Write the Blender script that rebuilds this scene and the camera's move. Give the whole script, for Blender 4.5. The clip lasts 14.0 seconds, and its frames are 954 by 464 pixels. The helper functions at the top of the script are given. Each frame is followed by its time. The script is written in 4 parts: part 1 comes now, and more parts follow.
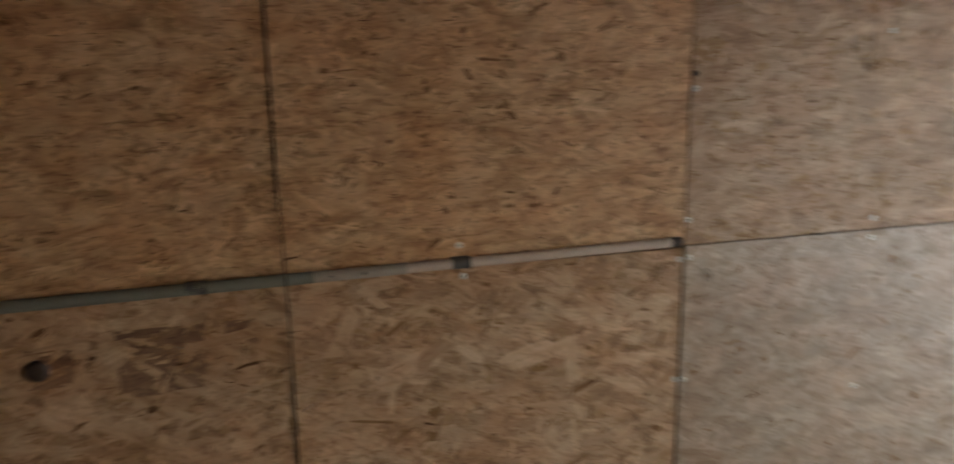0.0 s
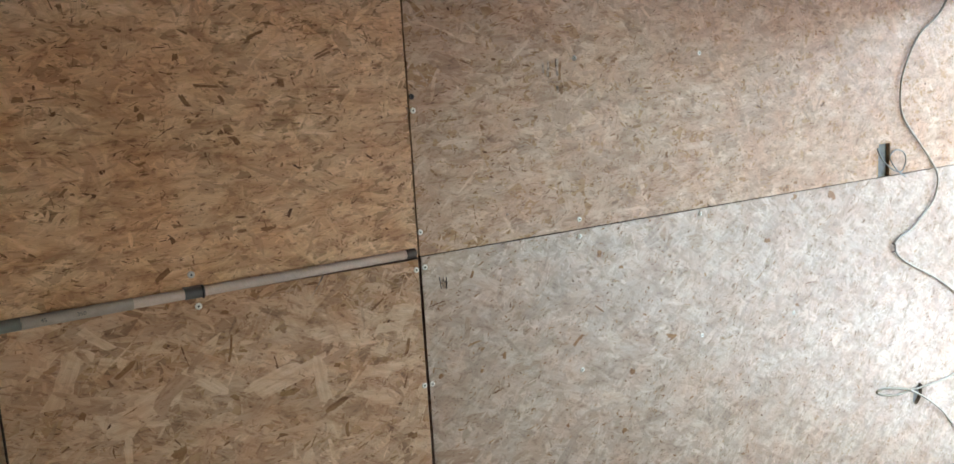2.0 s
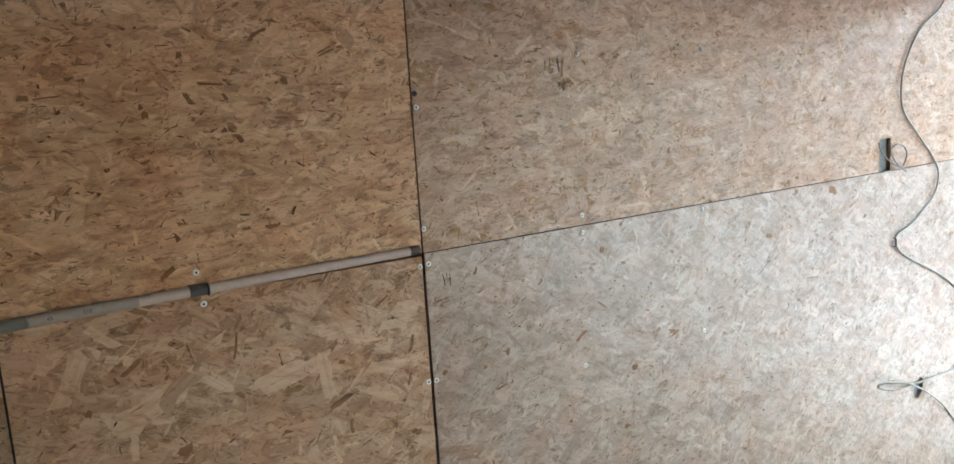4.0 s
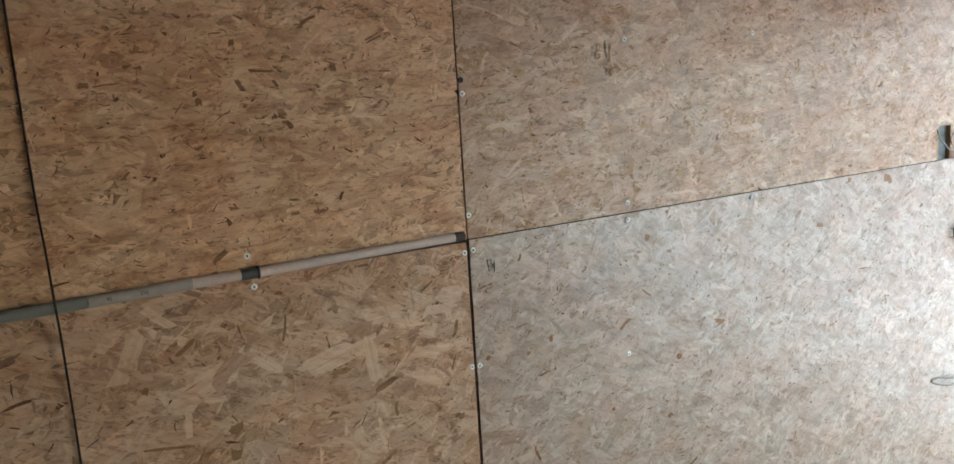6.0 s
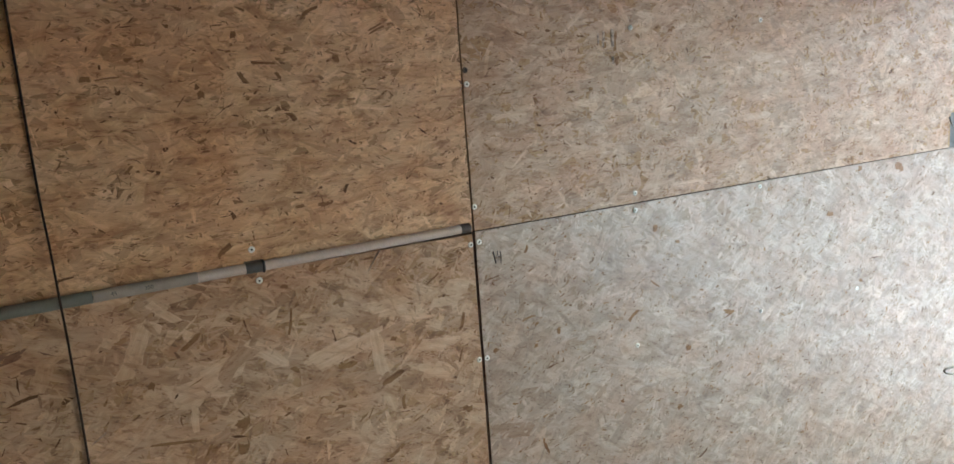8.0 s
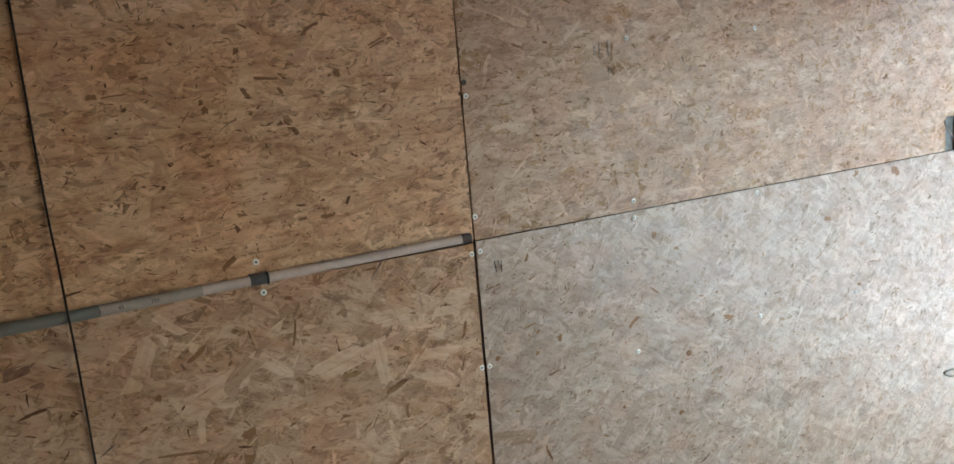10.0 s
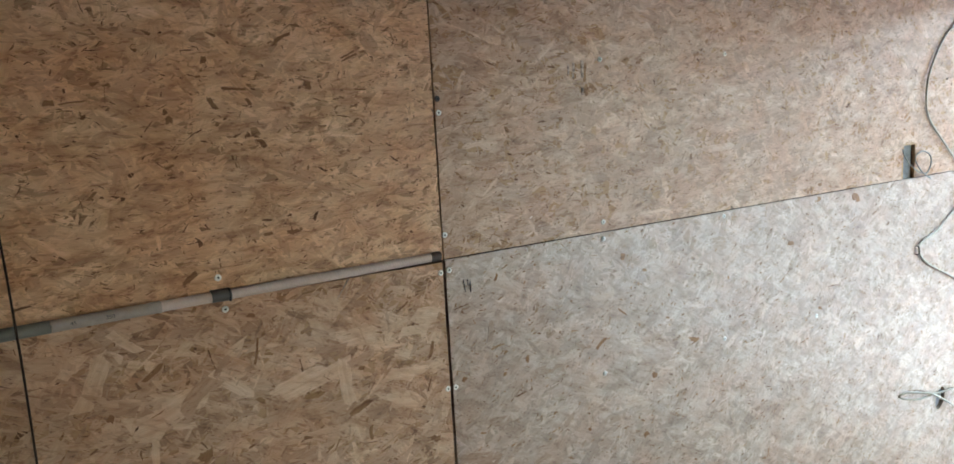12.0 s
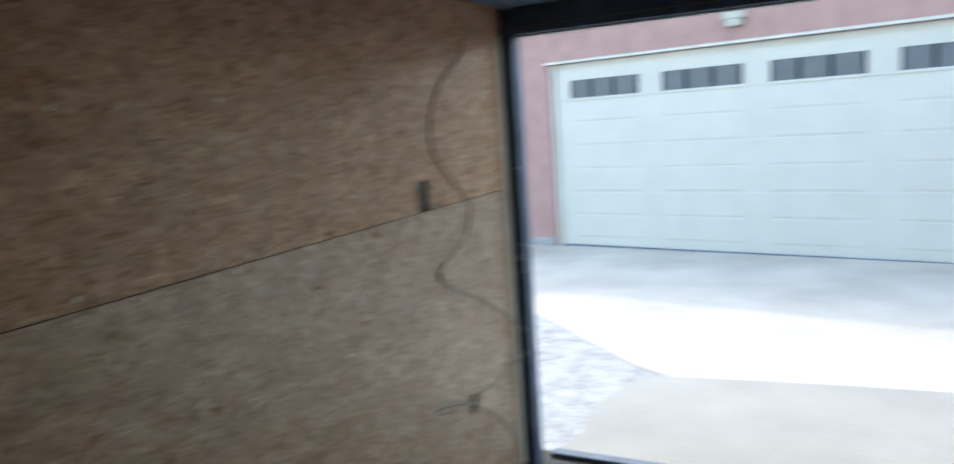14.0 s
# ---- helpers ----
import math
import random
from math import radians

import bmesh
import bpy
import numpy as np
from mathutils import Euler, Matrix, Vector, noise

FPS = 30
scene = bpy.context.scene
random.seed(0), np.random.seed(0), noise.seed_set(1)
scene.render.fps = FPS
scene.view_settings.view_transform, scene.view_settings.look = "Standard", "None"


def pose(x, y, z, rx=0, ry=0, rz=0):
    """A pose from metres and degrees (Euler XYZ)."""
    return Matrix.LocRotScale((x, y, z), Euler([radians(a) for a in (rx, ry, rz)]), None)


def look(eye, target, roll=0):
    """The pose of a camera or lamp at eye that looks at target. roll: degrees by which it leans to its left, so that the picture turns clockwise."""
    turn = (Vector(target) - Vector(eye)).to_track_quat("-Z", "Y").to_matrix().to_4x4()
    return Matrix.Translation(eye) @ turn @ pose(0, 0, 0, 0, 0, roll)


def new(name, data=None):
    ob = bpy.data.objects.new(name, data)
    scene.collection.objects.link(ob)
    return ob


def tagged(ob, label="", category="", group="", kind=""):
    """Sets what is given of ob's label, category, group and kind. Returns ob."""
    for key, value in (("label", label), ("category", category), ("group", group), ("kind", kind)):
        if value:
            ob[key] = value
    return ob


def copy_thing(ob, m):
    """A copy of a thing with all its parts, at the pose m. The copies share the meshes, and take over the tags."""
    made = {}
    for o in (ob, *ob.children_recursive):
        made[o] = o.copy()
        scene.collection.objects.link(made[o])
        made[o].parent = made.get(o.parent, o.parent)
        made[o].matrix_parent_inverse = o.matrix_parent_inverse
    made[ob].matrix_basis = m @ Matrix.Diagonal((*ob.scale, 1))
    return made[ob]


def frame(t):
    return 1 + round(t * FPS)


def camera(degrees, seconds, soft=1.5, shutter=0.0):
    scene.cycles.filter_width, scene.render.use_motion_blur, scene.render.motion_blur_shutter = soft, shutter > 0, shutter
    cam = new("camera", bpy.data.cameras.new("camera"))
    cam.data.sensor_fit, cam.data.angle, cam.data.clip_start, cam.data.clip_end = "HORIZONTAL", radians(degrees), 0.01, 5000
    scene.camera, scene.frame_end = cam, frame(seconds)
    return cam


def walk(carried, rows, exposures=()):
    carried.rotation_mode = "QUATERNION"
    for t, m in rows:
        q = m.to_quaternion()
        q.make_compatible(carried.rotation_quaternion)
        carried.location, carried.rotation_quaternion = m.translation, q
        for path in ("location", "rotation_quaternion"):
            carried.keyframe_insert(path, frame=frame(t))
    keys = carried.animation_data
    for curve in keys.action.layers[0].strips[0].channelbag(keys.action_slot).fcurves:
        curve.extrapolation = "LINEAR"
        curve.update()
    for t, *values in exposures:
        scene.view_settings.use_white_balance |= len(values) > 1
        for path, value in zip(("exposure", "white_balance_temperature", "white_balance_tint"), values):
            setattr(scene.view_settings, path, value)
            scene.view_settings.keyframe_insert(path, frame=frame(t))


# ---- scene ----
cam = camera(66.8, 14.0, soft=1.5, shutter=0.45)
PATH = [
    (0, (-0.684, -1.148, 1.558), (-0.197, 0.746, 1.139), -1.0),
    (0.1, (-0.692, -1.164, 1.547), (-0.078, 0.694, 1.136), -1.6),
    (0.2, (-0.687, -1.193, 1.498), (0.005, 0.652, 1.156), -2.7),
    (0.3, (-0.683, -1.201, 1.506), (0.071, 0.617, 1.148), -2.7),
    (0.5, (-0.679, -1.21, 1.504), (0.219, 0.54, 1.142), -2.8),
    (1, (-0.654, -1.229, 1.487), (0.266, 0.518, 1.17), -3.6),
    (1.5, (-0.659, -1.207, 1.498), (0.308, 0.516, 1.188), -3.3),
    (2, (-0.646, -1.232, 1.497), (0.415, 0.438, 1.206), -3.4),
    (4.5, (-0.655, -1.229, 1.5), (0.403, 0.441, 1.192), -3.7),
    (5, (-0.655, -1.243, 1.501), (0.333, 0.463, 1.166), -4.8),
    (5.5, (-0.663, -1.245, 1.499), (0.299, 0.477, 1.171), -3.9),
    (6, (-0.662, -1.227, 1.502), (0.299, 0.495, 1.167), -3.6),
    (6.5, (-0.656, -1.215, 1.501), (0.3, 0.507, 1.155), -3.7),
    (7, (-0.656, -1.21, 1.495), (0.3, 0.51, 1.142), -4.0),
    (7.5, (-0.654, -1.214, 1.495), (0.29, 0.514, 1.142), -4.0),
    (10, (-0.662, -1.235, 1.501), (0.279, 0.499, 1.174), -5.0),
    (10.5, (-0.665, -1.233, 1.502), (0.282, 0.499, 1.183), -4.4),
    (11, (-0.664, -1.236, 1.504), (0.298, 0.494, 1.216), -3.7),
    (11.5, (-0.661, -1.223, 1.51), (0.326, 0.491, 1.217), -3.7),
    (12, (-0.663, -1.209, 1.512), (0.372, 0.476, 1.21), -3.2),
    (12.5, (-0.654, -1.212, 1.511), (0.406, 0.456, 1.205), -2.9),
    (12.8, (-0.654, -1.208, 1.52), (0.428, 0.444, 1.215), -2.9),
    (13, (-0.654, -1.206, 1.524), (0.455, 0.429, 1.214), -2.6),
    (13.2, (-0.643, -1.208, 1.51), (0.546, 0.37, 1.197), -2.2),
    (13.5, (-0.584, -1.2, 1.529), (0.743, 0.259, 1.194), -3.8),
    (13.7, (-0.517, -1.236, 1.517), (0.968, 0.069, 1.213), -5.1),
    (13.8, (-0.485, -1.243, 1.525), (1.097, -0.06, 1.217), -4.6),
    (13.9, (-0.444, -1.234, 1.537), (1.24, -0.2, 1.229), -4.1),
    (14, (-0.426, -1.272, 1.551), (1.335, -0.372, 1.251), -4.0),
]
EXPOSURES = [(0.0, 4.12, 8400, 9), (0.3, 4.78, 7740, 5), (0.5, 5.0, 7650, 4), (1.5, 4.9, 7180, 2.5), (4.5, 4.75, 6950, 1.5), (13.0, 4.69, 6870, 0.5),
             (13.4, 4.47, 6980, 1), (13.7, 3.7, 7350, 1), (14.0, 2.68, 7750, 2)]
walk(cam, [(t, look(eye, target, roll)) for t, eye, target, roll in PATH], EXPOSURES)

# ---------------------------------------------------------------- light
SUN_UP, SUN_ROUND = radians(43), radians(25)
world = bpy.data.worlds.new("sky")
scene.world = world
world.use_nodes = True
wt = world.node_tree
wt.nodes.clear()
sky = wt.nodes.new("ShaderNodeTexSky")
sky.sky_type = "NISHITA"
sky.sun_disc = False
sky.sun_elevation = SUN_UP
sky.sun_rotation = radians(90) - SUN_ROUND
sky.air_density = 1.0
sky.dust_density = 0.8
back = wt.nodes.new("ShaderNodeBackground")
back.inputs["Strength"].default_value = 0.15
wout = wt.nodes.new("ShaderNodeOutputWorld")
wt.links.new(sky.outputs[0], back.inputs["Color"])
wt.links.new(back.outputs[0], wout.inputs["Surface"])

sun = new("sun", bpy.data.lights.new("sun", "SUN"))
sun.data.energy = 0.24
sun.data.angle = radians(1)
sun.data.color = (1.0, 0.97, 0.93)
SUN_FROM = Vector((math.cos(SUN_UP) * math.cos(SUN_ROUND), math.cos(SUN_UP) * math.sin(SUN_ROUND), math.sin(SUN_UP)))
sun.matrix_world = look(SUN_FROM * 20, (0, 0, 0))


# ---------------------------------------------------------------- materials
def shader(name, rough=0.6, metal=0.0, spec=0.5):
    m = bpy.data.materials.new(name)
    m.use_nodes = True
    nt = m.node_tree
    b = nt.nodes["Principled BSDF"]
    b.inputs["Roughness"].default_value = rough
    b.inputs["Metallic"].default_value = metal
    b.inputs["Specular IOR Level"].default_value = spec
    return m, nt, b


def node(nt, kind, **values):
    n = nt.nodes.new(kind)
    for key, value in values.items():
        n.inputs[key.replace("_", " ")].default_value = value
    return n


def ramp(nt, source, stops):
    r = nt.nodes.new("ShaderNodeValToRGB")
    e = r.color_ramp.elements
    while len(e) < len(stops):
        e.new(0.5)
    for k, (at, c) in enumerate(stops):
        e[k].position = at
        e[k].color = (*c, 1)
    nt.links.new(source, r.inputs[0])
    return r.outputs[0]


def mix(nt, kind, factor, a, b):
    n = nt.nodes.new("ShaderNodeMix")
    n.data_type, n.blend_type = "RGBA", kind
    for slot, v in ((0, factor), (6, a), (7, b)):
        if isinstance(v, (int, float)):
            n.inputs[slot].default_value = v
        elif isinstance(v, tuple):
            n.inputs[slot].default_value = (*v, 1)
        else:
            nt.links.new(v, n.inputs[slot])
    return n.outputs[2]


def noise_out(nt, coords, scale, detail=4.0, rough=0.55, stretch=(1, 1, 1), swirl=0.0):
    mp = nt.nodes.new("ShaderNodeMapping")
    mp.inputs["Scale"].default_value = stretch
    nt.links.new(coords, mp.inputs["Vector"])
    n = node(nt, "ShaderNodeTexNoise", Scale=scale, Detail=detail, Roughness=rough, Distortion=swirl)
    nt.links.new(mp.outputs[0], n.inputs["Vector"])
    return n.outputs["Fac"]


def bump(nt, b, height, strength, distance):
    n = node(nt, "ShaderNodeBump", Strength=strength, Distance=distance)
    nt.links.new(height, n.inputs["Height"])
    nt.links.new(n.outputs[0], b.inputs["Normal"])


def plain(name, colour, rough=0.6, metal=0.0, spec=0.5, vary=0.12, scale=14.0, fine=180.0, lift=0.15):
    """A surface of one colour with soft blotches, fine grain and a little relief."""
    m, nt, b = shader(name, rough, metal, spec)
    co = nt.nodes.new("ShaderNodeTexCoord").outputs["Object"]
    big = noise_out(nt, co, scale)
    small = noise_out(nt, co, fine, 3.0)
    dark = tuple(c * (1 - vary * 1.6) for c in colour)
    pale = tuple(min(1, c * (1 + vary)) for c in colour)
    c1 = ramp(nt, big, [(0.3, dark), (0.7, pale)])
    c2 = mix(nt, "MULTIPLY", 0.5, c1, ramp(nt, small, [(0.3, (0.78, 0.78, 0.78)), (0.7, (1, 1, 1))]))
    nt.links.new(c2, b.inputs["Base Color"])
    bump(nt, b, small, lift, 0.002)
    return m


def strand_material(name, tones, stain=(0.78, 0.7, 0.62), mottle=0.75, slant=8, rough=0.45, spec=0.5, wax=0.0):
    """Wood strands: one tone each, with grain along the strand, over faint mottling and a slow drift of tone across the board."""
    m, nt, b = shader(name, rough, 0.0, spec)
    b.inputs["Coat Weight"].default_value = wax
    b.inputs["Coat Roughness"].default_value = rough - 0.05
    geo = nt.nodes.new("ShaderNodeNewGeometry")
    tc = nt.nodes.new("ShaderNodeTexCoord")
    turned = nt.nodes.new("ShaderNodeMapping")
    turned.inputs["Rotation"].default_value = (0, radians(slant), 0)
    nt.links.new(tc.outputs["Object"], turned.inputs["Vector"])
    flat = turned.outputs[0]
    tone = ramp(nt, geo.outputs["Random Per Island"], tones)
    grain = noise_out(nt, tc.outputs["UV"], 1.0, 3.0, 0.6, (45, 800, 1))
    c = mix(nt, "MULTIPLY", 0.55, tone, ramp(nt, grain, [(0.3, (0.72, 0.65, 0.57)), (0.6, (1, 1, 1))]))
    streak = noise_out(nt, tc.outputs["UV"], 1.0, 2.0, 0.5, (12, 160, 1))
    c = mix(nt, "MULTIPLY", 0.6, c, ramp(nt, streak, [(0.32, (0.78, 0.71, 0.63)), (0.6, (1, 1, 1))]))
    drift = noise_out(nt, tc.outputs["Object"], 4.5, 5.0, 0.62, (0.7, 1, 1.5))
    c = mix(nt, "MULTIPLY", 0.8, c, ramp(nt, drift, [(0.3, stain), (0.6, (1, 1, 1))]))
    warm = noise_out(nt, tc.outputs["Object"], 9.0, 4.0, 0.6, (0.8, 2.3, 1.2))
    c = mix(nt, "MULTIPLY", 0.9, c, ramp(nt, warm, [(0.42, (1, 1, 1)), (0.62, (1.0, 0.88, 0.81))]))
    wide = noise_out(nt, flat, 22.0, 4.0, 0.62, (0.5, 1, 1.5), 0.7)
    c = mix(nt, "MULTIPLY", mottle, c, ramp(nt, wide, [(0.33, (0.55, 0.43, 0.32)), (0.43, (0.84, 0.78, 0.7)), (0.53, (1, 1, 1))]))
    small = noise_out(nt, flat, 62.0, 3.0, 0.6, (0.5, 1, 1.6), 0.5)
    c = mix(nt, "MULTIPLY", mottle, c, ramp(nt, small, [(0.31, (0.5, 0.38, 0.28)), (0.44, (1, 1, 1))]))
    speck = noise_out(nt, flat, 140.0, 3.0, 0.6, (0.55, 1, 1.5))
    c = mix(nt, "MULTIPLY", mottle, c, ramp(nt, speck, [(0.3, (0.38, 0.28, 0.2)), (0.4, (1, 1, 1))]))
    nt.links.new(c, b.inputs["Base Color"])
    worn = noise_out(nt, tc.outputs["Object"], 14.0, 3.0, 0.6)
    gloss = ramp(nt, worn, [(0.3, (rough - 0.05,) * 3), (0.7, (rough + 0.07,) * 3)])
    nt.links.new(gloss, b.inputs["Roughness"])
    bump(nt, b, grain, 0.25, 0.0005)
    return m


def tones(mid, spread=1.0):
    """Five wood tones round a middle one, the dark ones redder."""
    r, g, b = mid
    return [(at, (min(r * (1 + spread * k), 0.9), min(g * (1 + spread * k * 1.12), 0.88), min(b * (1 + spread * k * 1.25), 0.85)))
            for at, k in ((0.0, -0.42), (0.13, -0.2), (0.5, 0.0), (0.86, 0.15), (1.0, 0.36))]


# TAN and GREYED partly carry the right-hand boards' cool daylight cast in their colour.
UPPER, TAN, LOWER, GREYED = (0.765, 0.485, 0.288), (0.577, 0.39, 0.267), (0.63, 0.417, 0.27), (0.512, 0.385, 0.291)
SLIVER = [(0.0, (0.15, 0.07, 0.028)), (0.3, (0.27, 0.145, 0.065)), (1.0, (0.42, 0.25, 0.12))]
M_FINE = strand_material("osb_fine", tones(UPPER, 0.6), slant=4, rough=0.46, spec=0.4)
M_TAN = strand_material("osb_daylit_tan", tones(TAN, 0.6), slant=4, mottle=0.7, rough=0.38, spec=0.4, wax=0.0)
M_COARSE = strand_material("osb_coarse", tones(LOWER, 0.55), slant=-28, rough=0.45, spec=0.45)
M_UNDER = strand_material("osb_coarse_under", tones(tuple(c * k for c, k in zip(LOWER, (0.84, 0.79, 0.74))), 0.9), slant=-28, rough=0.5, spec=0.4)
M_GREYED = strand_material("osb_greyed_sheen", tones(GREYED, 0.6), slant=-28, mottle=0.6, rough=0.37, spec=0.85, wax=0.0)
# Slivers are bark bits and also draw the shadow lines between strands.
M_SLIVER = strand_material("osb_dark_sliver", SLIVER, spec=0.25)
M_STAIN = strand_material("osb_stain", [(0.0, (0.22, 0.115, 0.068)), (1.0, (0.37, 0.215, 0.13))])
M_CORE = strand_material("osb_core", tones((0.48, 0.3, 0.165), 0.1), rough=0.6, spec=0.3)
M_CORE_GREY = strand_material("osb_greyed_core", tones((0.42, 0.32, 0.235), 0.1), rough=0.5, spec=0.6)
M_BARK = strand_material("bark", [(0.0, (0.17, 0.08, 0.032)), (1.0, (0.32, 0.175, 0.08))], mottle=0.6, rough=0.5, spec=0.25)


def chip_materials(name, mid):
    """A brown and a pale chip tone that belong to a board of that middle tone."""
    r, g, b = mid
    brown = strand_material(name + "_brown_chip", [(0.0, (r * 0.68, g * 0.62, b * 0.56)), (1.0, (r * 0.84, g * 0.8, b * 0.76))], mottle=0.6, rough=0.5)
    pale = strand_material(name + "_pale_chip", [(0.0, (r * 1.02, g * 1.03, b * 1.04)), (1.0, (r * 1.14, g * 1.18, b * 1.22))], mottle=0.4, slant=-28)
    return brown, pale


CHIP_UPPER, CHIP_TAN, CHIP_LOWER, CHIP_GREYED = (chip_materials(n, c) for n, c in (("upper", UPPER), ("tan", TAN), ("lower", LOWER), ("greyed", GREYED)))
M_SLOT = plain("grey_slot_backing", (0.19, 0.182, 0.165), 0.9, vary=0.2, scale=60)
M_STUD = plain("rough_timber", (0.1, 0.092, 0.08), 0.9, vary=0.3)
M_PVC = plain("grey_pvc", (0.6, 0.445, 0.35), 0.6, vary=0.06, scale=30, lift=0.04)
# Left pipe and sleeve tones take in part of the daylight's fall-off.
M_PVC2 = plain("dimmed_grey_pvc", (0.2, 0.19, 0.15), 0.6, vary=0.08, scale=30, lift=0.04)
M_SLEEVE = plain("sleeve_pvc", (0.4, 0.32, 0.25), 0.6, vary=0.08, scale=30, lift=0.04)
M_CLIP = plain("dark_plastic", (0.085, 0.076, 0.067), 0.5, vary=0.15, lift=0.05)
M_ENDCAP = plain("brown_plastic", (0.05, 0.026, 0.016), 0.55, vary=0.2, lift=0.05)
M_CORD = plain("black_cord", (0.04, 0.025, 0.015), 0.9, 0.0, 0.2, vary=0.3, fine=700)
M_CABLE = plain("cable_sheath", (0.42, 0.36, 0.27), 0.6, vary=0.08, scale=25, lift=0.03)
M_TAIL = plain("grey_cable_end", (0.24, 0.22, 0.18), 0.6, vary=0.1, scale=25, lift=0.03)
M_LEAD = plain("pale_blue_cable", (0.3, 0.36, 0.41), 0.5, vary=0.1, scale=25, lift=0.03)
# M_LOOP darkens the cable's tone for the loop's backlit side.
M_LOOP = plain("backlit_sheath", (0.25, 0.205, 0.13), 0.6, vary=0.15, scale=25, lift=0.03)
M_SCREW = plain("zinc_screw", (0.86, 0.8, 0.69), 0.5, 0.0, 0.3, vary=0.08, scale=300)
M_BLACK = plain("flat_black", (0.012, 0.011, 0.01), 0.9)
M_PENCIL = plain("pencil_lead", (0.03, 0.028, 0.03), 0.6, vary=0.3, scale=200)
M_INK = plain("black_print", (0.05, 0.05, 0.05), 0.6)
M_STAMP = plain("faded_ink", (0.45, 0.315, 0.225), 0.7, vary=0.45, scale=160)
M_STEEL = plain("navy_steel_paint", (0.1, 0.14, 0.215), 0.6, 0.0, 0.3, vary=0.2, scale=9, lift=0.06)
M_SEAL = plain("pale_sealant", (0.66, 0.62, 0.54), 0.7, vary=0.1, scale=20)
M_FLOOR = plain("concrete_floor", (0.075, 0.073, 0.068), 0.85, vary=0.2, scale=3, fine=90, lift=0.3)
M_INNER = plain("plain_boarding", (0.3, 0.2, 0.115), 0.7, vary=0.2, scale=6)
M_CEIL = plain("ceiling_board", (0.3, 0.2, 0.115), 0.8, vary=0.15, scale=4)
M_PINK = plain("pink_stucco", (0.37, 0.228, 0.226), 0.9, vary=0.08, scale=5, fine=120, lift=0.6)
M_WHITE = plain("white_door_paint", (0.5, 0.5, 0.495), 0.45, vary=0.03, scale=3, lift=0.03)
M_TRIM = plain("cream_trim", (0.5, 0.495, 0.48), 0.5, vary=0.05, scale=5, lift=0.04)
M_MULLION = plain("navy_window_bar", (0.012, 0.02, 0.036), 0.7, vary=0.1, lift=0.03)
M_PANE = plain("frosted_window_pane", (0.1, 0.115, 0.14), 0.5, vary=0.08, scale=4, lift=0.02)
M_LAMP = plain("lamp_housing", (0.4, 0.39, 0.37), 0.5, vary=0.1)
M_PLINTH = plain("grey_plinth", (0.3, 0.3, 0.32), 0.85, vary=0.15, scale=6)
M_APRON = plain("worn_concrete", (0.37, 0.35, 0.325), 0.85, vary=0.07, scale=1.6, fine=60, lift=0.3)
M_DRIVE = plain("pale_concrete", (0.56, 0.495, 0.435), 0.85, vary=0.12, scale=1.2, fine=50, lift=0.3)
M_ROOF = plain("roof_felt", (0.1, 0.1, 0.105), 0.9, vary=0.15)


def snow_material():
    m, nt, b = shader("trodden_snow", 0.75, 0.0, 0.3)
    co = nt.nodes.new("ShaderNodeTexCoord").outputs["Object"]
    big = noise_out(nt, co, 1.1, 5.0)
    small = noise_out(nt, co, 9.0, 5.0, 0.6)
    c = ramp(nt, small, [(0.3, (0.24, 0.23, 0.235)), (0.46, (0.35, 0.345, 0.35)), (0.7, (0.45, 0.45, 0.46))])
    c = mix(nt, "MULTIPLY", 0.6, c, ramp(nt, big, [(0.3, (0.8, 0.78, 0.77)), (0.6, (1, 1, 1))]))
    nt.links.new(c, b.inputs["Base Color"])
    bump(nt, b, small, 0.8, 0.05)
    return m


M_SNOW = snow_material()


# ---------------------------------------------------------------- helpers for building
def thing(name, at, label, category, group=""):
    e = new(name)
    e.empty_display_size = 0.1
    e.location = at
    return tagged(e, label, category, group)


def part(name, bm, material, parent=None, label=""):
    me = bpy.data.meshes.new(name)
    bm.to_mesh(me)
    bm.free()
    me.materials.append(material)
    ob = new(name, me)
    ob.parent = parent
    return tagged(ob, label)


def box(x0, x1, y0, y1, z0, z1, bevel=0.0, bm=None):
    bm = bm or bmesh.new()
    m = Matrix.Translation(((x0 + x1) / 2, (y0 + y1) / 2, (z0 + z1) / 2)) @ Matrix.Diagonal((abs(x1 - x0), abs(y1 - y0), abs(z1 - z0), 1))
    made = bmesh.ops.create_cube(bm, size=1, matrix=m)
    if bevel:
        edges = {e for v in made["verts"] for e in v.link_edges}
        bmesh.ops.bevel(bm, geom=list(edges), offset=bevel, segments=2, affect="EDGES", profile=0.5)
    return bm


def smooth(bm):
    for f in bm.faces:
        f.smooth = True
    return bm


def rounded(points, steps=8):
    """A smooth line through the points."""
    p = [Vector(q) for q in points]
    p = [p[0] * 2 - p[1], *p, p[-1] * 2 - p[-2]]
    line = []
    for a, b, c, d in zip(p, p[1:], p[2:], p[3:]):
        for k in range(steps):
            t = k / steps
            line.append(0.5 * (2 * b + (c - a) * t + (2 * a - 5 * b + 4 * c - d) * t * t + (3 * b - a - 3 * c + d) * t ** 3))
    line.append(p[-2])
    return line


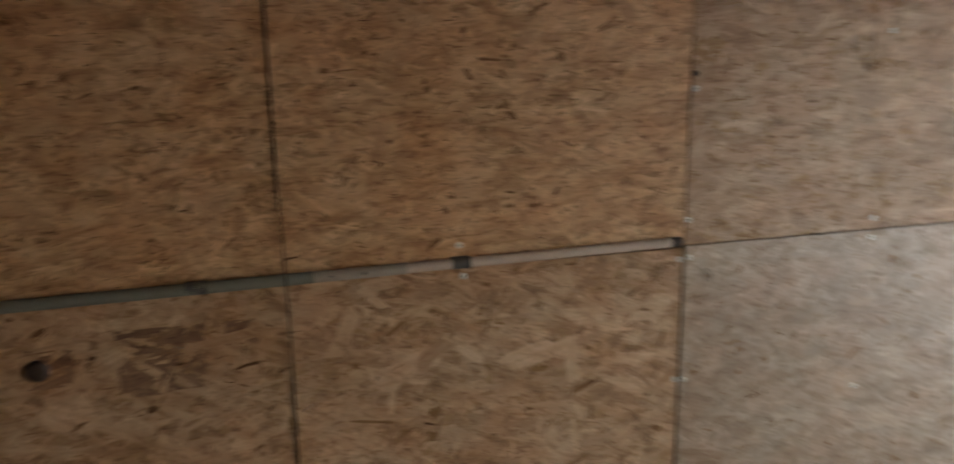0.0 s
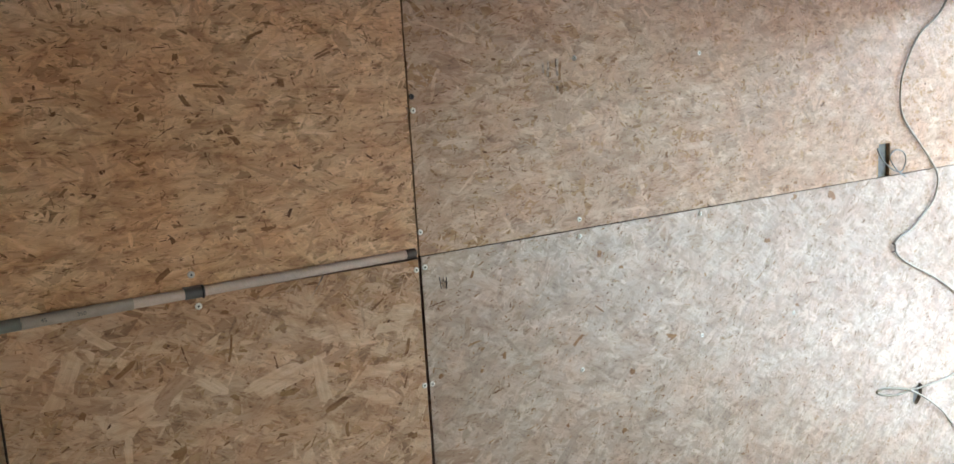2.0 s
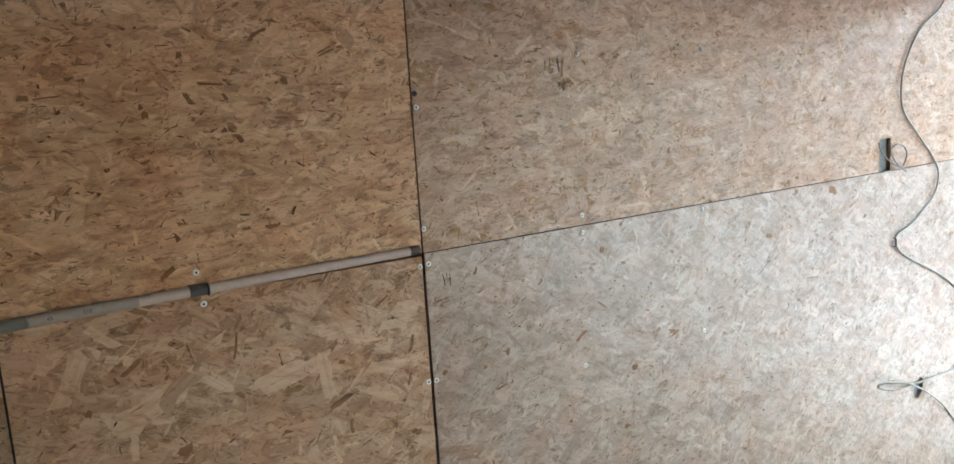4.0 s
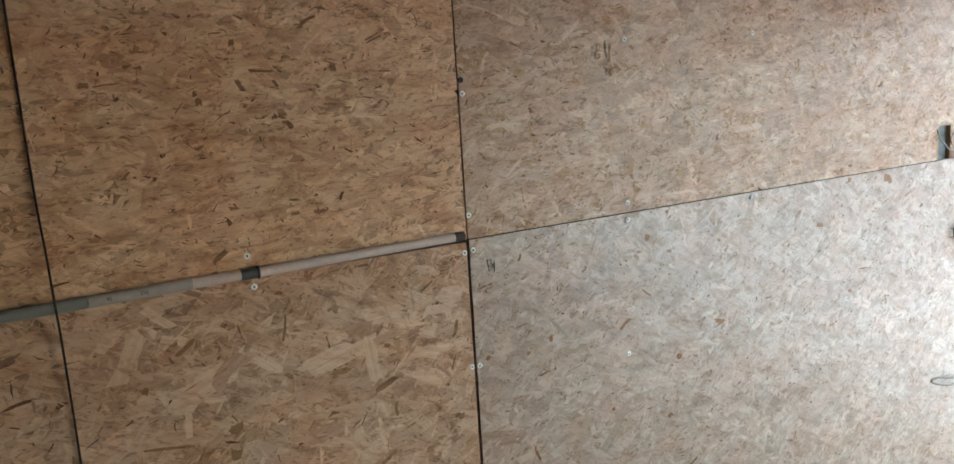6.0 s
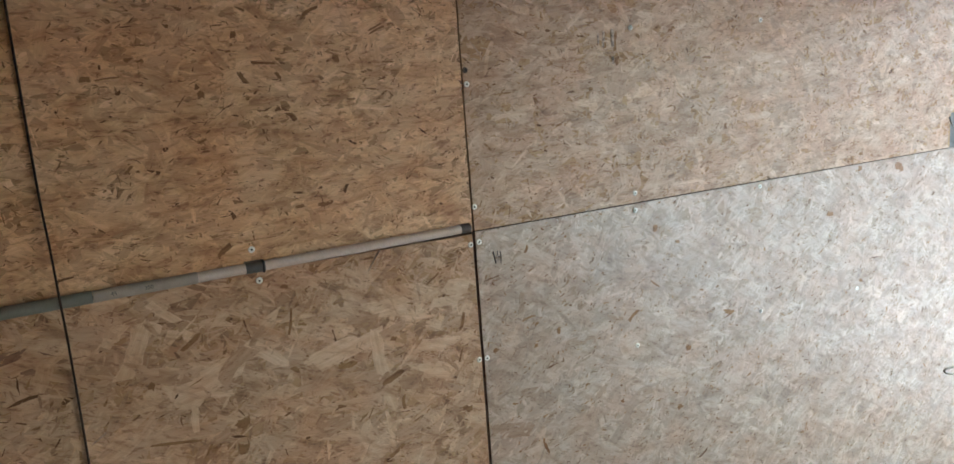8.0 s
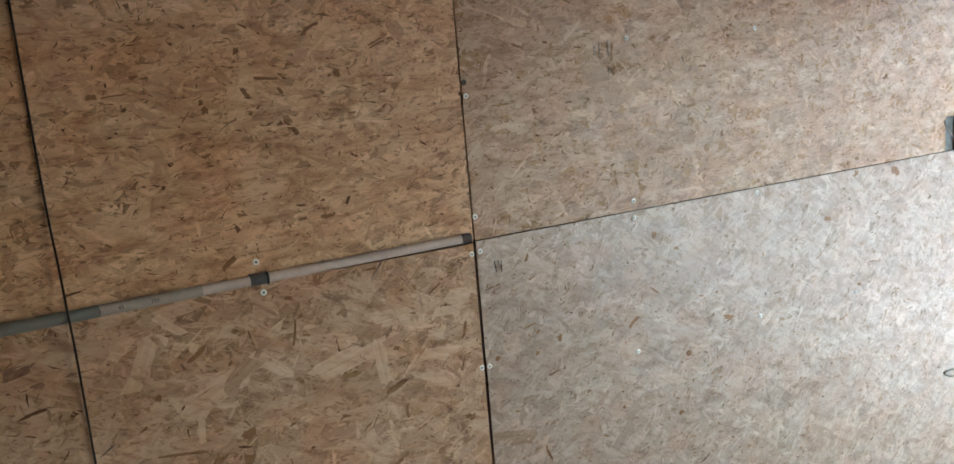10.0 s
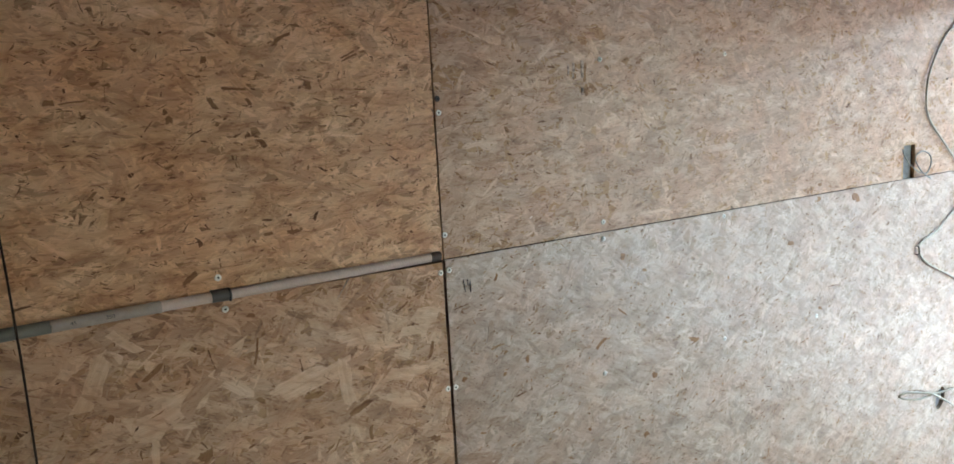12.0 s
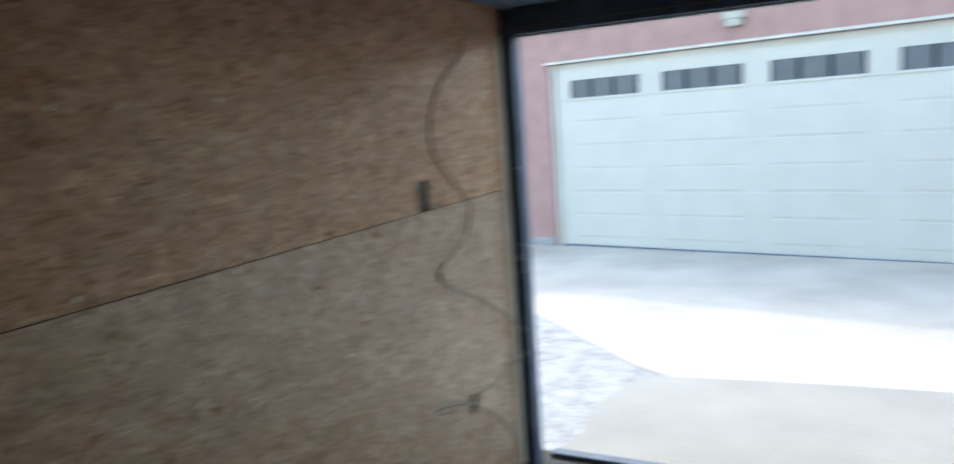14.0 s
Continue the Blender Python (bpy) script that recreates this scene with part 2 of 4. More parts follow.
def tube(line, radius, sides=10, closed=True, bm=None):
    """A round tube along a line; radius: a number or one for each point."""
    bm = bm or bmesh.new()
    rings = []
    for k, q in enumerate(line):
        way = (line[min(k + 1, len(line) - 1)] - line[max(k - 1, 0)]).normalized()
        up = Vector((0, -1, 0)) if abs(way.y) < 0.95 else Vector((0, 0, 1))
        u = way.cross(up).normalized()
        v = u.cross(way)
        r = radius[k] if isinstance(radius, list) else radius
        rings.append([bm.verts.new(q + r * (u * math.cos(a) + v * math.sin(a))) for a in (2 * math.pi * i / sides for i in range(sides))])
    for a, b in zip(rings, rings[1:]):
        for i in range(sides):
            j = (i + 1) % sides
            bm.faces.new((a[i], a[j], b[j], b[i])).smooth = True
    if closed:
        bm.faces.new(rings[0][::-1])
        bm.faces.new(rings[-1])
    bmesh.ops.recalc_face_normals(bm, faces=bm.faces)
    return bm


def sheet_with_holes(outline, holes, y0, y1):
    """A board in the plane of the wall from y0 (room side) to y1, with holes cut through it."""
    bm = bmesh.new()
    for loop in (outline, *holes):
        vs = [bm.verts.new((x, y0, z)) for x, z in loop]
        for a, b in zip(vs, vs[1:] + vs[:1]):
            bm.edges.new((a, b))
    bmesh.ops.triangle_fill(bm, use_beauty=True, use_dissolve=False, edges=bm.edges[:])
    made = bmesh.ops.extrude_face_region(bm, geom=bm.faces[:])
    bmesh.ops.translate(bm, vec=(0, y1 - y0, 0), verts=[v for v in made["geom"] if isinstance(v, bmesh.types.BMVert)])
    bmesh.ops.recalc_face_normals(bm, faces=bm.faces)
    return bm


def strands(parent, material, seed, count, bounds, length, width, lean, wild, holes=(), low=0.0, high=0.0, tilt=0.0, sharp=0.45, rise=(0.0002, 0.0013)):
    """Thousands of thin wood strands pressed into the face of one board, each a sliver of its own."""
    rng = np.random.default_rng(seed)
    x0, x1, z0, z1 = bounds
    cx, cz = rng.uniform(x0, x1, count), rng.uniform(z0, z1, count)
    ln = np.clip(length * np.exp(rng.normal(0, 0.5, count)), 0.008, 0.2)
    wd = np.clip(width * np.exp(rng.normal(0, 0.55, count)), 0.0009, 0.05)
    wd = np.minimum(wd, ln * 0.6)
    ang = np.where(rng.random(count) < wild, rng.uniform(-1.5, 1.5, count), rng.normal(tilt, lean, count))
    depth = rng.uniform(*rise, count)
    tip = np.clip(rng.normal(0, 0.00045, count) / ln, -0.04, 0.04)
    roll = np.clip(rng.normal(0, 0.0003, count) / wd, -0.12, 0.12)
    # straight torn sides, slanting or splintered ends, a slight bend
    shape = np.array([(-1, -0.9), (-0.4, -1), (0.3, -1), (0.95, -0.85), (1, 0.9), (0.45, 1), (-0.25, 1), (-0.95, 0.85)])
    pts = shape[None] + rng.normal(0, 0.1, (count, 8, 2)) * np.array((1.0, 1.6))
    pts[:, [0, 7], 0] += np.stack([rng.normal(0, 0.22, count), rng.normal(0, 0.22, count)], axis=1)
    pts[:, [3, 4], 0] += np.stack([rng.normal(0, 0.22, count), rng.normal(0, 0.22, count)], axis=1)
    for ends in ([0, 7], [3, 4]):
        pts[:, ends, 1] *= np.where(rng.random(count) < sharp, rng.uniform(0.05, 0.4, count), rng.uniform(0.6, 1.1, count))[:, None]
    bend = rng.normal(0, 0.03, count) * ln
    lx, lw = pts[:, :, 0] * ln[:, None] / 2, pts[:, :, 1] * wd[:, None] / 2
    lw = lw + bend[:, None] * (pts[:, :, 0] ** 2 - 0.4)
    ca, sa = np.cos(ang)[:, None], np.sin(ang)[:, None]
    px = np.clip(cx[:, None] + lx * ca - lw * sa, x0, x1)
    pz = np.clip(cz[:, None] + lx * sa + lw * ca, z0 + low * px, z1 + high * px)
    py = np.minimum(-(depth[:, None] + lx * tip[:, None] + lw * roll[:, None]), -0.00008)
    keep = np.ones(count, bool)
    for hx0, hx1, hz0, hz1 in holes:
        keep &= ~((px > hx0) & (px < hx1) & (pz > hz0) & (pz < hz1)).any(axis=1)
    px, py, pz, lx, lw = (a[keep] for a in (px, py, pz, lx, lw))
    n = len(px)
    co = np.stack([px, py, pz], axis=2).reshape(-1, 3)
    shift = rng.uniform(0, 50, (n, 1))
    uv = np.stack([lx + shift, lw + shift * 1.7], axis=2).reshape(-1, 2)
    me = bpy.data.meshes.new("strands")
    me.vertices.add(n * 8)
    me.vertices.foreach_set("co", co.astype(np.float32).ravel())
    me.loops.add(n * 8)
    me.loops.foreach_set("vertex_index", np.arange(n * 8, dtype=np.int32))
    me.polygons.add(n)
    me.polygons.foreach_set("loop_start", np.arange(0, n * 8, 8, dtype=np.int32))
    me.uv_layers.new(name="UVMap").data.foreach_set("uv", uv.astype(np.float32).ravel())
    me.update(calc_edges=True)
    me.validate()
    me.materials.append(material)
    ob = new("strands", me)
    ob.parent = parent
    return tagged(ob, "pressed wood strands of the board face", kind="stuff")


# ---------------------------------------------------------------- the room
POST_X, OPEN_Y = 2.40, -3.4
wall_north = tagged(part("wall_north", box(-4.0, 2.55, 0.014, 0.13, -0.02, 2.42), M_STUD),
                    "timber-framed garage side wall clad in bare strand board", "wall", kind="structure")
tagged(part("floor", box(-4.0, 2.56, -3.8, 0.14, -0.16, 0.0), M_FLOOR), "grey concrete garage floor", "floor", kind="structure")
tagged(part("wall_west", box(-4.12, -4.0, -3.8, 0.13, 0.0, 2.42), M_INNER), "plain boarded back wall of the garage", "wall", kind="structure")
tagged(part("wall_south", box(-4.0, 2.55, -3.92, -3.8, 0.0, 2.42), M_INNER), "plain boarded far side wall", "wall", kind="structure")
tagged(part("ceiling", box(-4.12, 2.55, -3.92, 0.13, 2.42, 2.5), M_CEIL), "plain ceiling over the garage", "ceiling", kind="structure")
bm = box(POST_X + 0.06, 2.55, -3.8, -0.0, 2.0, 2.42)
box(POST_X + 0.06, 2.55, -3.8, OPEN_Y, 0.0, 2.0, bm=bm)
tagged(part("wall_east", bm, M_INNER), "front wall with the wide garage door opening", "wall", kind="structure")

VENT = (1.641, 1.707, 1.263, 1.365)
HOLE_C, HOLE_R = (1.93, 0.474), (0.03, 0.038)
hole = [(HOLE_C[0] + HOLE_R[0] * math.cos(a) + 0.008 * math.sin(a), HOLE_C[1] + HOLE_R[1] * math.sin(a)) for a in (2 * math.pi * k / 20 for k in range(20))]
SEAM = 1.2505


def rect(x0, x1, z0, z1):
    return [(x0, z0), (x1, z0), (x1, z1), (x0, z1)]


def board(outline, holes, label, core=M_CORE):
    return tagged(part("osb_board", sheet_with_holes(outline, holes, 0.0, 0.0115), core, wall_north), label)


RIGHT = POST_X - 0.001
upper_right = board([(0.0015, SEAM + 0.0017), (VENT[0], SEAM + 0.0112), (VENT[0], VENT[3]), (VENT[1], VENT[3]), (VENT[1], SEAM + 0.0116),
                     (RIGHT, SEAM + 0.0156), (RIGHT, 2.415), (0.0015, 2.415)], [], "tan strand board with short horizontal strands, daylight cast in its colour")
lower_right = board([(0.003, 0.015), (RIGHT, 0.015), (RIGHT, SEAM + 0.013), (0.003, SEAM - 0.0008)], [hole],
                    "greyish strand board with an oval cable hole, daylight sheen partly in its colour", M_CORE_GREY)
upper_left = board(rect(-2.44, -0.0015, SEAM + 0.001, 2.415), [], "warm brown strand board with short strands")
lower_left = board([(-2.44, 0.015), (-0.003, 0.015), (-0.003, SEAM - 0.004), (-2.44, SEAM - 0.008)], [], "pale strand board with broad slanting strands")
far_upper = board(rect(-4.0, -2.443, SEAM + 0.001, 2.415), [], "warm brown strand board")
far_lower = board(rect(-4.0, -2.443, 0.015, SEAM - 0.002), [], "pale strand board")
# Grey plates added behind the openings to set how bright the inside looks.
part("slot_back", box(VENT[0] + 0.0002, VENT[1] - 0.0002, 0.0118, 0.0138, VENT[2] - 0.004, VENT[3] - 0.0002), M_SLOT, wall_north, "grey plate added behind the slot")
part("slot_back", box(HOLE_C[0] - 0.05, HOLE_C[0] + 0.05, 0.0118, 0.0138, HOLE_C[1] - 0.05, HOLE_C[1] + 0.05), M_SLOT, wall_north, "grey plate added behind the hole")
# Dark strip laid in the seam to carry the shade of its open gap.
bm = bmesh.new()
ends = [[bm.verts.new((x, y, SEAM + z + 0.0058 * x)) for y, z in ((0.002, -0.00075), (0.012, -0.00075), (0.012, 0.00165), (0.002, 0.00165))] for x in (0.004, VENT[0] - 0.002)]
for k in range(4):
    bm.faces.new((ends[0][k], ends[0][k - 3], ends[1][k - 3], ends[1][k]))
bm.faces.new(ends[0])
bm.faces.new(ends[1])
bmesh.ops.recalc_face_normals(bm, faces=bm.faces)
part("joint_shade_strip", bm, M_CORD, wall_north, "dark brown strip standing for the shade in the board joint")
VENT_GAP = [(VENT[0], VENT[1], VENT[2] - 0.02, VENT[3])]
HOLE_GAP = [(HOLE_C[0] - 0.034, HOLE_C[0] + 0.034, HOLE_C[1] - 0.038, HOLE_C[1] + 0.038)]
# each board face: broad strands, a mass of middling and small ones, and sparse dark slivers; denser where the camera stands near
NEAR_UPPER, FAR_UPPER = (-1.45, -0.0016, SEAM + 0.001, 2.05), ((-2.44, -1.4, SEAM + 0.001, 2.415), (-1.45, -0.0016, 2.0, 2.415))
FINE_LAYERS = ((M_FINE, 5200, 0.044, 0.0145, 0.45, 0.3), (M_FINE, 11000, 0.031, 0.0085, 0.5, 0.33), (M_FINE, 9000, 0.016, 0.0036, 0.6, 0.4),
               (M_SLIVER, 12000, 0.0075, 0.0016, 0.6, 0.4), (M_SLIVER, 2200, 0.016, 0.0016, 0.6, 0.35))
for material, n, long, wide, lean, wild in FINE_LAYERS:
    strands(upper_left, material, 5 + n, n // 2, NEAR_UPPER, long, wide, lean, wild)
    for k, area in enumerate(FAR_UPPER):
        strands(upper_left, material, 15 + n + k, n // 6, area, long, wide, lean, wild)
    strands(upper_right, M_TAN if material == M_FINE else material, 3 + n, n, (0.0016, RIGHT, SEAM + 0.0019, 2.415), long, wide, lean, wild, VENT_GAP, low=0.0058)
for material, n, long, wide, lean, wild in ((M_GREYED, 5600, 0.044, 0.0145, 0.5, 0.33), (M_GREYED, 12000, 0.031, 0.0085, 0.55, 0.35), (M_GREYED, 10000, 0.016, 0.0036, 0.6, 0.4),
                                            (M_SLIVER, 11000, 0.0075, 0.0016, 0.6, 0.4), (M_SLIVER, 2000, 0.014, 0.0016, 0.5, 0.35)):
    strands(lower_right, material, 9 + n, n, (0.0032, RIGHT, 0.015, SEAM - 0.001), long, wide, lean, wild, HOLE_GAP, high=0.0058, tilt=0.4)
for material, n, long, wide, lean, wild, rise in ((M_UNDER, 9000, 0.03, 0.0095, 0.6, 0.4, (0.0002, 0.0008)), (M_UNDER, 12000, 0.016, 0.004, 0.7, 0.45, (0.0003, 0.0009)),
                                                  (M_COARSE, 1900, 0.064, 0.019, 0.55, 0.3, (0.0006, 0.0012)), (M_COARSE, 5500, 0.034, 0.0085, 0.6, 0.35, (0.0005, 0.0013)),
                                                  (M_COARSE, 4000, 0.019, 0.003, 0.8, 0.5, (0.0007, 0.0013)), (M_SLIVER, 4500, 0.011, 0.0018, 0.6, 0.4, (0.0004, 0.0013)),
                                                  (M_SLIVER, 500, 0.028, 0.004, 0.6, 0.4, (0.0004, 0.0013))):
    strands(lower_left, material, 6 + n, n, (-2.44, -0.0032, 0.015, SEAM - 0.0042), long, wide, lean, wild, high=0.0016, tilt=0.35, rise=rise)

# a reddish-brown stained patch left of the cord
for n, where in ((46, (-0.96, -0.83, 1.085, 1.19)), (22, (-0.95, -0.88, 1.08, 1.14)), (12, (-1.09, -1.02, 1.11, 1.17)), (9, (-0.8, -0.72, 1.15, 1.19))):
    strands(lower_left, M_STAIN, 70 + n, n, where, 0.034, 0.014, 0.45, 0.35, rise=(0.0009, 0.0013))

# ---------------------------------------------------------------- door opening
post = thing("door_jamb", (POST_X, 0, 0), "dark navy steel door jamb beside the opening", "door jamb")
part("jamb_profile", box(-0.012, 0.06, -0.058, -0.001, 0.0, 1.892, 0.003), M_STEEL, post)
part("seal_strip", box(-0.062, -0.0125, -0.0055, -0.0018, 0.02, 1.89, 0.0015), M_SEAL, post, "pale sealant strip along the jamb")

lead = thing("jamb_cable", (POST_X - 0.012, 0, 0), "thin pale cable fixed down the navy door jamb", "cable")
part("drop", tube(rounded([(-0.003, y, z) for y, z in ((-0.03, 1.88), (-0.031, 1.6), (-0.032, 1.445), (-0.039, 1.347), (-0.04, 1.3))]), 0.0024, 8), M_LEAD, lead)
part("branch", tube(rounded([(-0.003, y, z) for y, z in ((-0.04, 1.3), (-0.0365, 1.211), (-0.0286, 1.139), (-0.016, 1.075))]), 0.002, 8), M_LEAD, lead)
part("branch", tube(rounded([(-0.003, y, z) for y, z in ((-0.04, 1.3), (-0.052, 1.253), (-0.055, 1.211), (-0.05, 1.175))]), 0.002, 8), M_LEAD, lead)
part("loose_end", tube(rounded([(-0.004, y, z) for y, z in ((-0.046, 1.022), (-0.052, 0.983), (-0.056, 0.936), (-0.05, 0.905), (-0.03, 0.897), (-0.013, 0.892))]), 0.0022, 8), M_LEAD, lead)
part("clip", box(-0.006, -0.0002, -0.047, -0.032, 1.343, 1.351, 0.001), M_SEAL, lead, "small pale cable clip")
tip = tube([Vector((-0.003, -0.04, 1.014)), Vector((-0.003, -0.052, 1.022))], 0.0045, 10)
part("plug_end", tip, M_LEAD, lead)

sticker = thing("jamb_sticker", (POST_X - 0.012, -0.03, 0.962), "small torn white sticker on the door jamb", "sticker")
for y0, y1, z0, z1 in ((-0.008, 0.006, 0.006, 0.014), (-0.004, 0.01, -0.006, 0.001), (-0.009, 0.002, -0.014, -0.009)):
    part("torn_strip", box(-0.0012, -0.0003, y0, y1, z0, z1), M_SEAL, sticker)

head = thing("door_header", (POST_X, 0, 1.893), "dark navy steel header over the garage opening", "door header")
part("header_beam", box(0.0, 0.06, OPEN_Y - 0.05, 0.0, 0.002, 0.3, 0.003), M_STEEL, head)
part("lower_lip", box(0.03, 0.07, OPEN_Y, -0.06, -0.006, 0.0015, 0.001), M_WHITE, head, "pale edge strip under the header")

part("pale_line", box(-0.003, 0.0, OPEN_Y, -0.045, 0.0295, 0.032), M_TAIL, head, "thin pale strip along the header")
sill = thing("door_threshold", (2.5, -0.08, 0), "dark rubber threshold strip across the opening", "threshold")
part("strip", box(0.0, 0.06, OPEN_Y + 0.1, 0.0, 0.0005, 0.022, 0.006), M_STEEL, sill)

door = thing("overhead_garage_door", (2.38, -1.73, 2.0), "dark navy sectional garage door raised under the ceiling", "garage door")
for k in range(4):
    part("door_section", box(-0.54 * k - 0.535, -0.54 * k, -1.66, 1.66, 0.0, 0.042, 0.004), M_STEEL, door)
for y in (-1.7, 1.67):
    part("track", box(-2.3, 0.08, y - 0.012, y + 0.03, -0.004, 0.05, 0.003), M_STEEL, door, "steel door track")

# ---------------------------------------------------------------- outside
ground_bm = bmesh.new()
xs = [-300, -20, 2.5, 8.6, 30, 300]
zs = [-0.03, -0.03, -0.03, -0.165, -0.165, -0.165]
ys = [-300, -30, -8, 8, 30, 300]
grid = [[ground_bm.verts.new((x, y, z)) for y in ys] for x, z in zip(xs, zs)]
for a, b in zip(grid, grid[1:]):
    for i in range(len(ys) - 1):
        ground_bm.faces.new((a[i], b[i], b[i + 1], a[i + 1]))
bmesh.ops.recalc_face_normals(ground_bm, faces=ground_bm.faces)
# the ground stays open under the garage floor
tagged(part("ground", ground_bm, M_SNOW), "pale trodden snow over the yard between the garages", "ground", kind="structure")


def slab(name, corners, thick, material):
    """A low slab that follows the fall of the yard."""
    def level(x):
        return -0.03 - 0.135 * min(max((x - 2.5) / 6.1, 0), 1)
    bm = bmesh.new()
    top = [bm.verts.new((x, y, level(x) + thick)) for x, y in corners]
    low = [bm.verts.new((x, y, level(x) - 0.05)) for x, y in corners]
    bm.faces.new(top)
    for i in range(len(corners)):
        j = (i + 1) % len(corners)
        bm.faces.new((top[i], low[i], low[j], top[j]))
    bmesh.ops.recalc_face_normals(bm, faces=bm.faces)
    return part(name, bm, material)


apron_edge = [(2.57, -0.06), (2.8, -0.12), (3.1, -0.07), (3.4, -0.1), (3.7, -0.18), (3.77, -0.35), (3.84, -0.8), (3.9, -1.3), (3.95, -1.9), (4.05, -3.2), (4.15, -6.0), (2.57, -6.0)]
tagged(slab("pavement", apron_edge, 0.02, M_APRON), "swept concrete apron in front of the opening", "pavement", kind="structure")
drive_edge = [(5.9, 3.2), (5.55, 1.7), (4.95, 0.9), (4.4, 0.35), (3.95, -0.12), (3.79, -0.35), (3.86, -0.8), (3.92, -1.3), (3.97, -1.9), (4.07, -3.2), (4.17, -6.0), (8.3, -6.0), (8.9, 3.2)]
tagged(slab("driveway", drive_edge, 0.008, M_DRIVE), "pale concrete driveway before the far garage", "pavement", kind="structure")

# the garage across the yard stands turned a little
TURN = pose(8.52, 2.12, -0.165, 0, 0, -10)


def across(name, label, category):
    e = thing(name, (0, 0, 0), label, category)
    e.matrix_world = TURN
    return e


WIDE, HIGH, TOP = 5.16, 2.37, 2.78
garage = across("neighbour_garage", "pink stuccoed garage with a flat roof edge", "garage")
bm = box(0, 0.25, 0.0, 2.2, 0, HIGH)
box(0, 0.25, -WIDE - 3.0, -WIDE, 0, HIGH, bm=bm)
box(0, 0.25, -WIDE - 3.0, 2.2, HIGH, TOP, bm=bm)
part("wall", bm, M_PINK, garage, "pink stucco wall")
part("roof", box(-0.05, 6.0, -WIDE - 3.1, 2.3, TOP, TOP + 0.08, 0.01), M_ROOF, garage)
part("rear_wall", box(5.7, 5.95, -WIDE - 3.0, 2.2, 0, TOP), M_PINK, garage)
for y in (2.2, -WIDE - 3.0):
    part("side_wall", box(0.25, 5.7, min(y, y - 0.2 * (1 if y > 0 else -1)), max(y, y - 0.2 * (1 if y > 0 else -1)), 0, TOP), M_PINK, garage)
part("plinth", box(-0.015, 0, 0.02, 2.2, 0.0, 0.12, 0.004), M_PLINTH, garage, "grey plinth at the foot of the wall")
part("head_trim", box(-0.03, 0.0, -WIDE - 0.06, 0.05, HIGH - 0.002, HIGH + 0.03, 0.004), M_TRIM, garage, "cream strip over the door")
part("side_trim", box(0.045, 0.1, -0.07, -0.001, 0.0, HIGH - 0.006, 0.004), M_TRIM, garage, "cream door jamb")
part("side_trim", box(0.02, 0.1, -WIDE + 0.001, -WIDE + 0.07, 0.0, HIGH - 0.006, 0.004), M_TRIM, garage, "cream door jamb")
part("top_jamb", box(0.085, 0.13, -WIDE + 0.072, -0.072, HIGH - 0.13, HIGH - 0.003, 0.004), M_TRIM, garage, "shaded cream door head")

gate = across("sectional_garage_door", "closed white sectional garage door with a row of windows", "garage door")
D0, COLS, PITCH, PANEL_W, FIRST = -0.08, 4, 1.22, 0.93, -0.29
ROW0, ROW_H = 0.142, 0.298
LEVELS = [0.037, ROW0 + 2 * ROW_H - 0.014, ROW0 + 4 * ROW_H - 0.014, ROW0 + 6 * ROW_H - 0.03, HIGH - 0.075]
for s in range(4):
    sec = part("section", box(0.07, 0.11, -WIDE + 0.075, D0, LEVELS[s], LEVELS[s + 1] - 0.0008, 0.0015), M_WHITE, gate)
    for r in range(2 if s < 3 else 0):
        for c in range(COLS):
            yb = FIRST - c * PITCH
            ya = yb - PANEL_W
            za = ROW0 + (2 * s + r) * ROW_H
            zb = za + ROW_H - 0.012
            bm = bmesh.new()
            front = [bm.verts.new((0.0645, y, z)) for y, z in ((ya + 0.02, za + 0.022), (yb - 0.02, za + 0.022), (yb - 0.02, zb - 0.004), (ya + 0.02, zb - 0.004))]
            rear = [bm.verts.new((0.0705, y, z)) for y, z in ((ya, za), (yb, za), (yb, zb), (ya, zb))]
            bm.faces.new(front[::-1])
            for i in range(4):
                j = (i + 1) % 4
                bm.faces.new((front[i], front[j], rear[j], rear[i]))
            bmesh.ops.recalc_face_normals(bm, faces=bm.faces)
            part("raised_panel", bm, M_WHITE, sec)
part("bottom_seal", box(0.055, 0.12, -WIDE + 0.075, D0, -0.01, 0.036, 0.003), M_STEEL, gate, "dark rubber bottom seal")
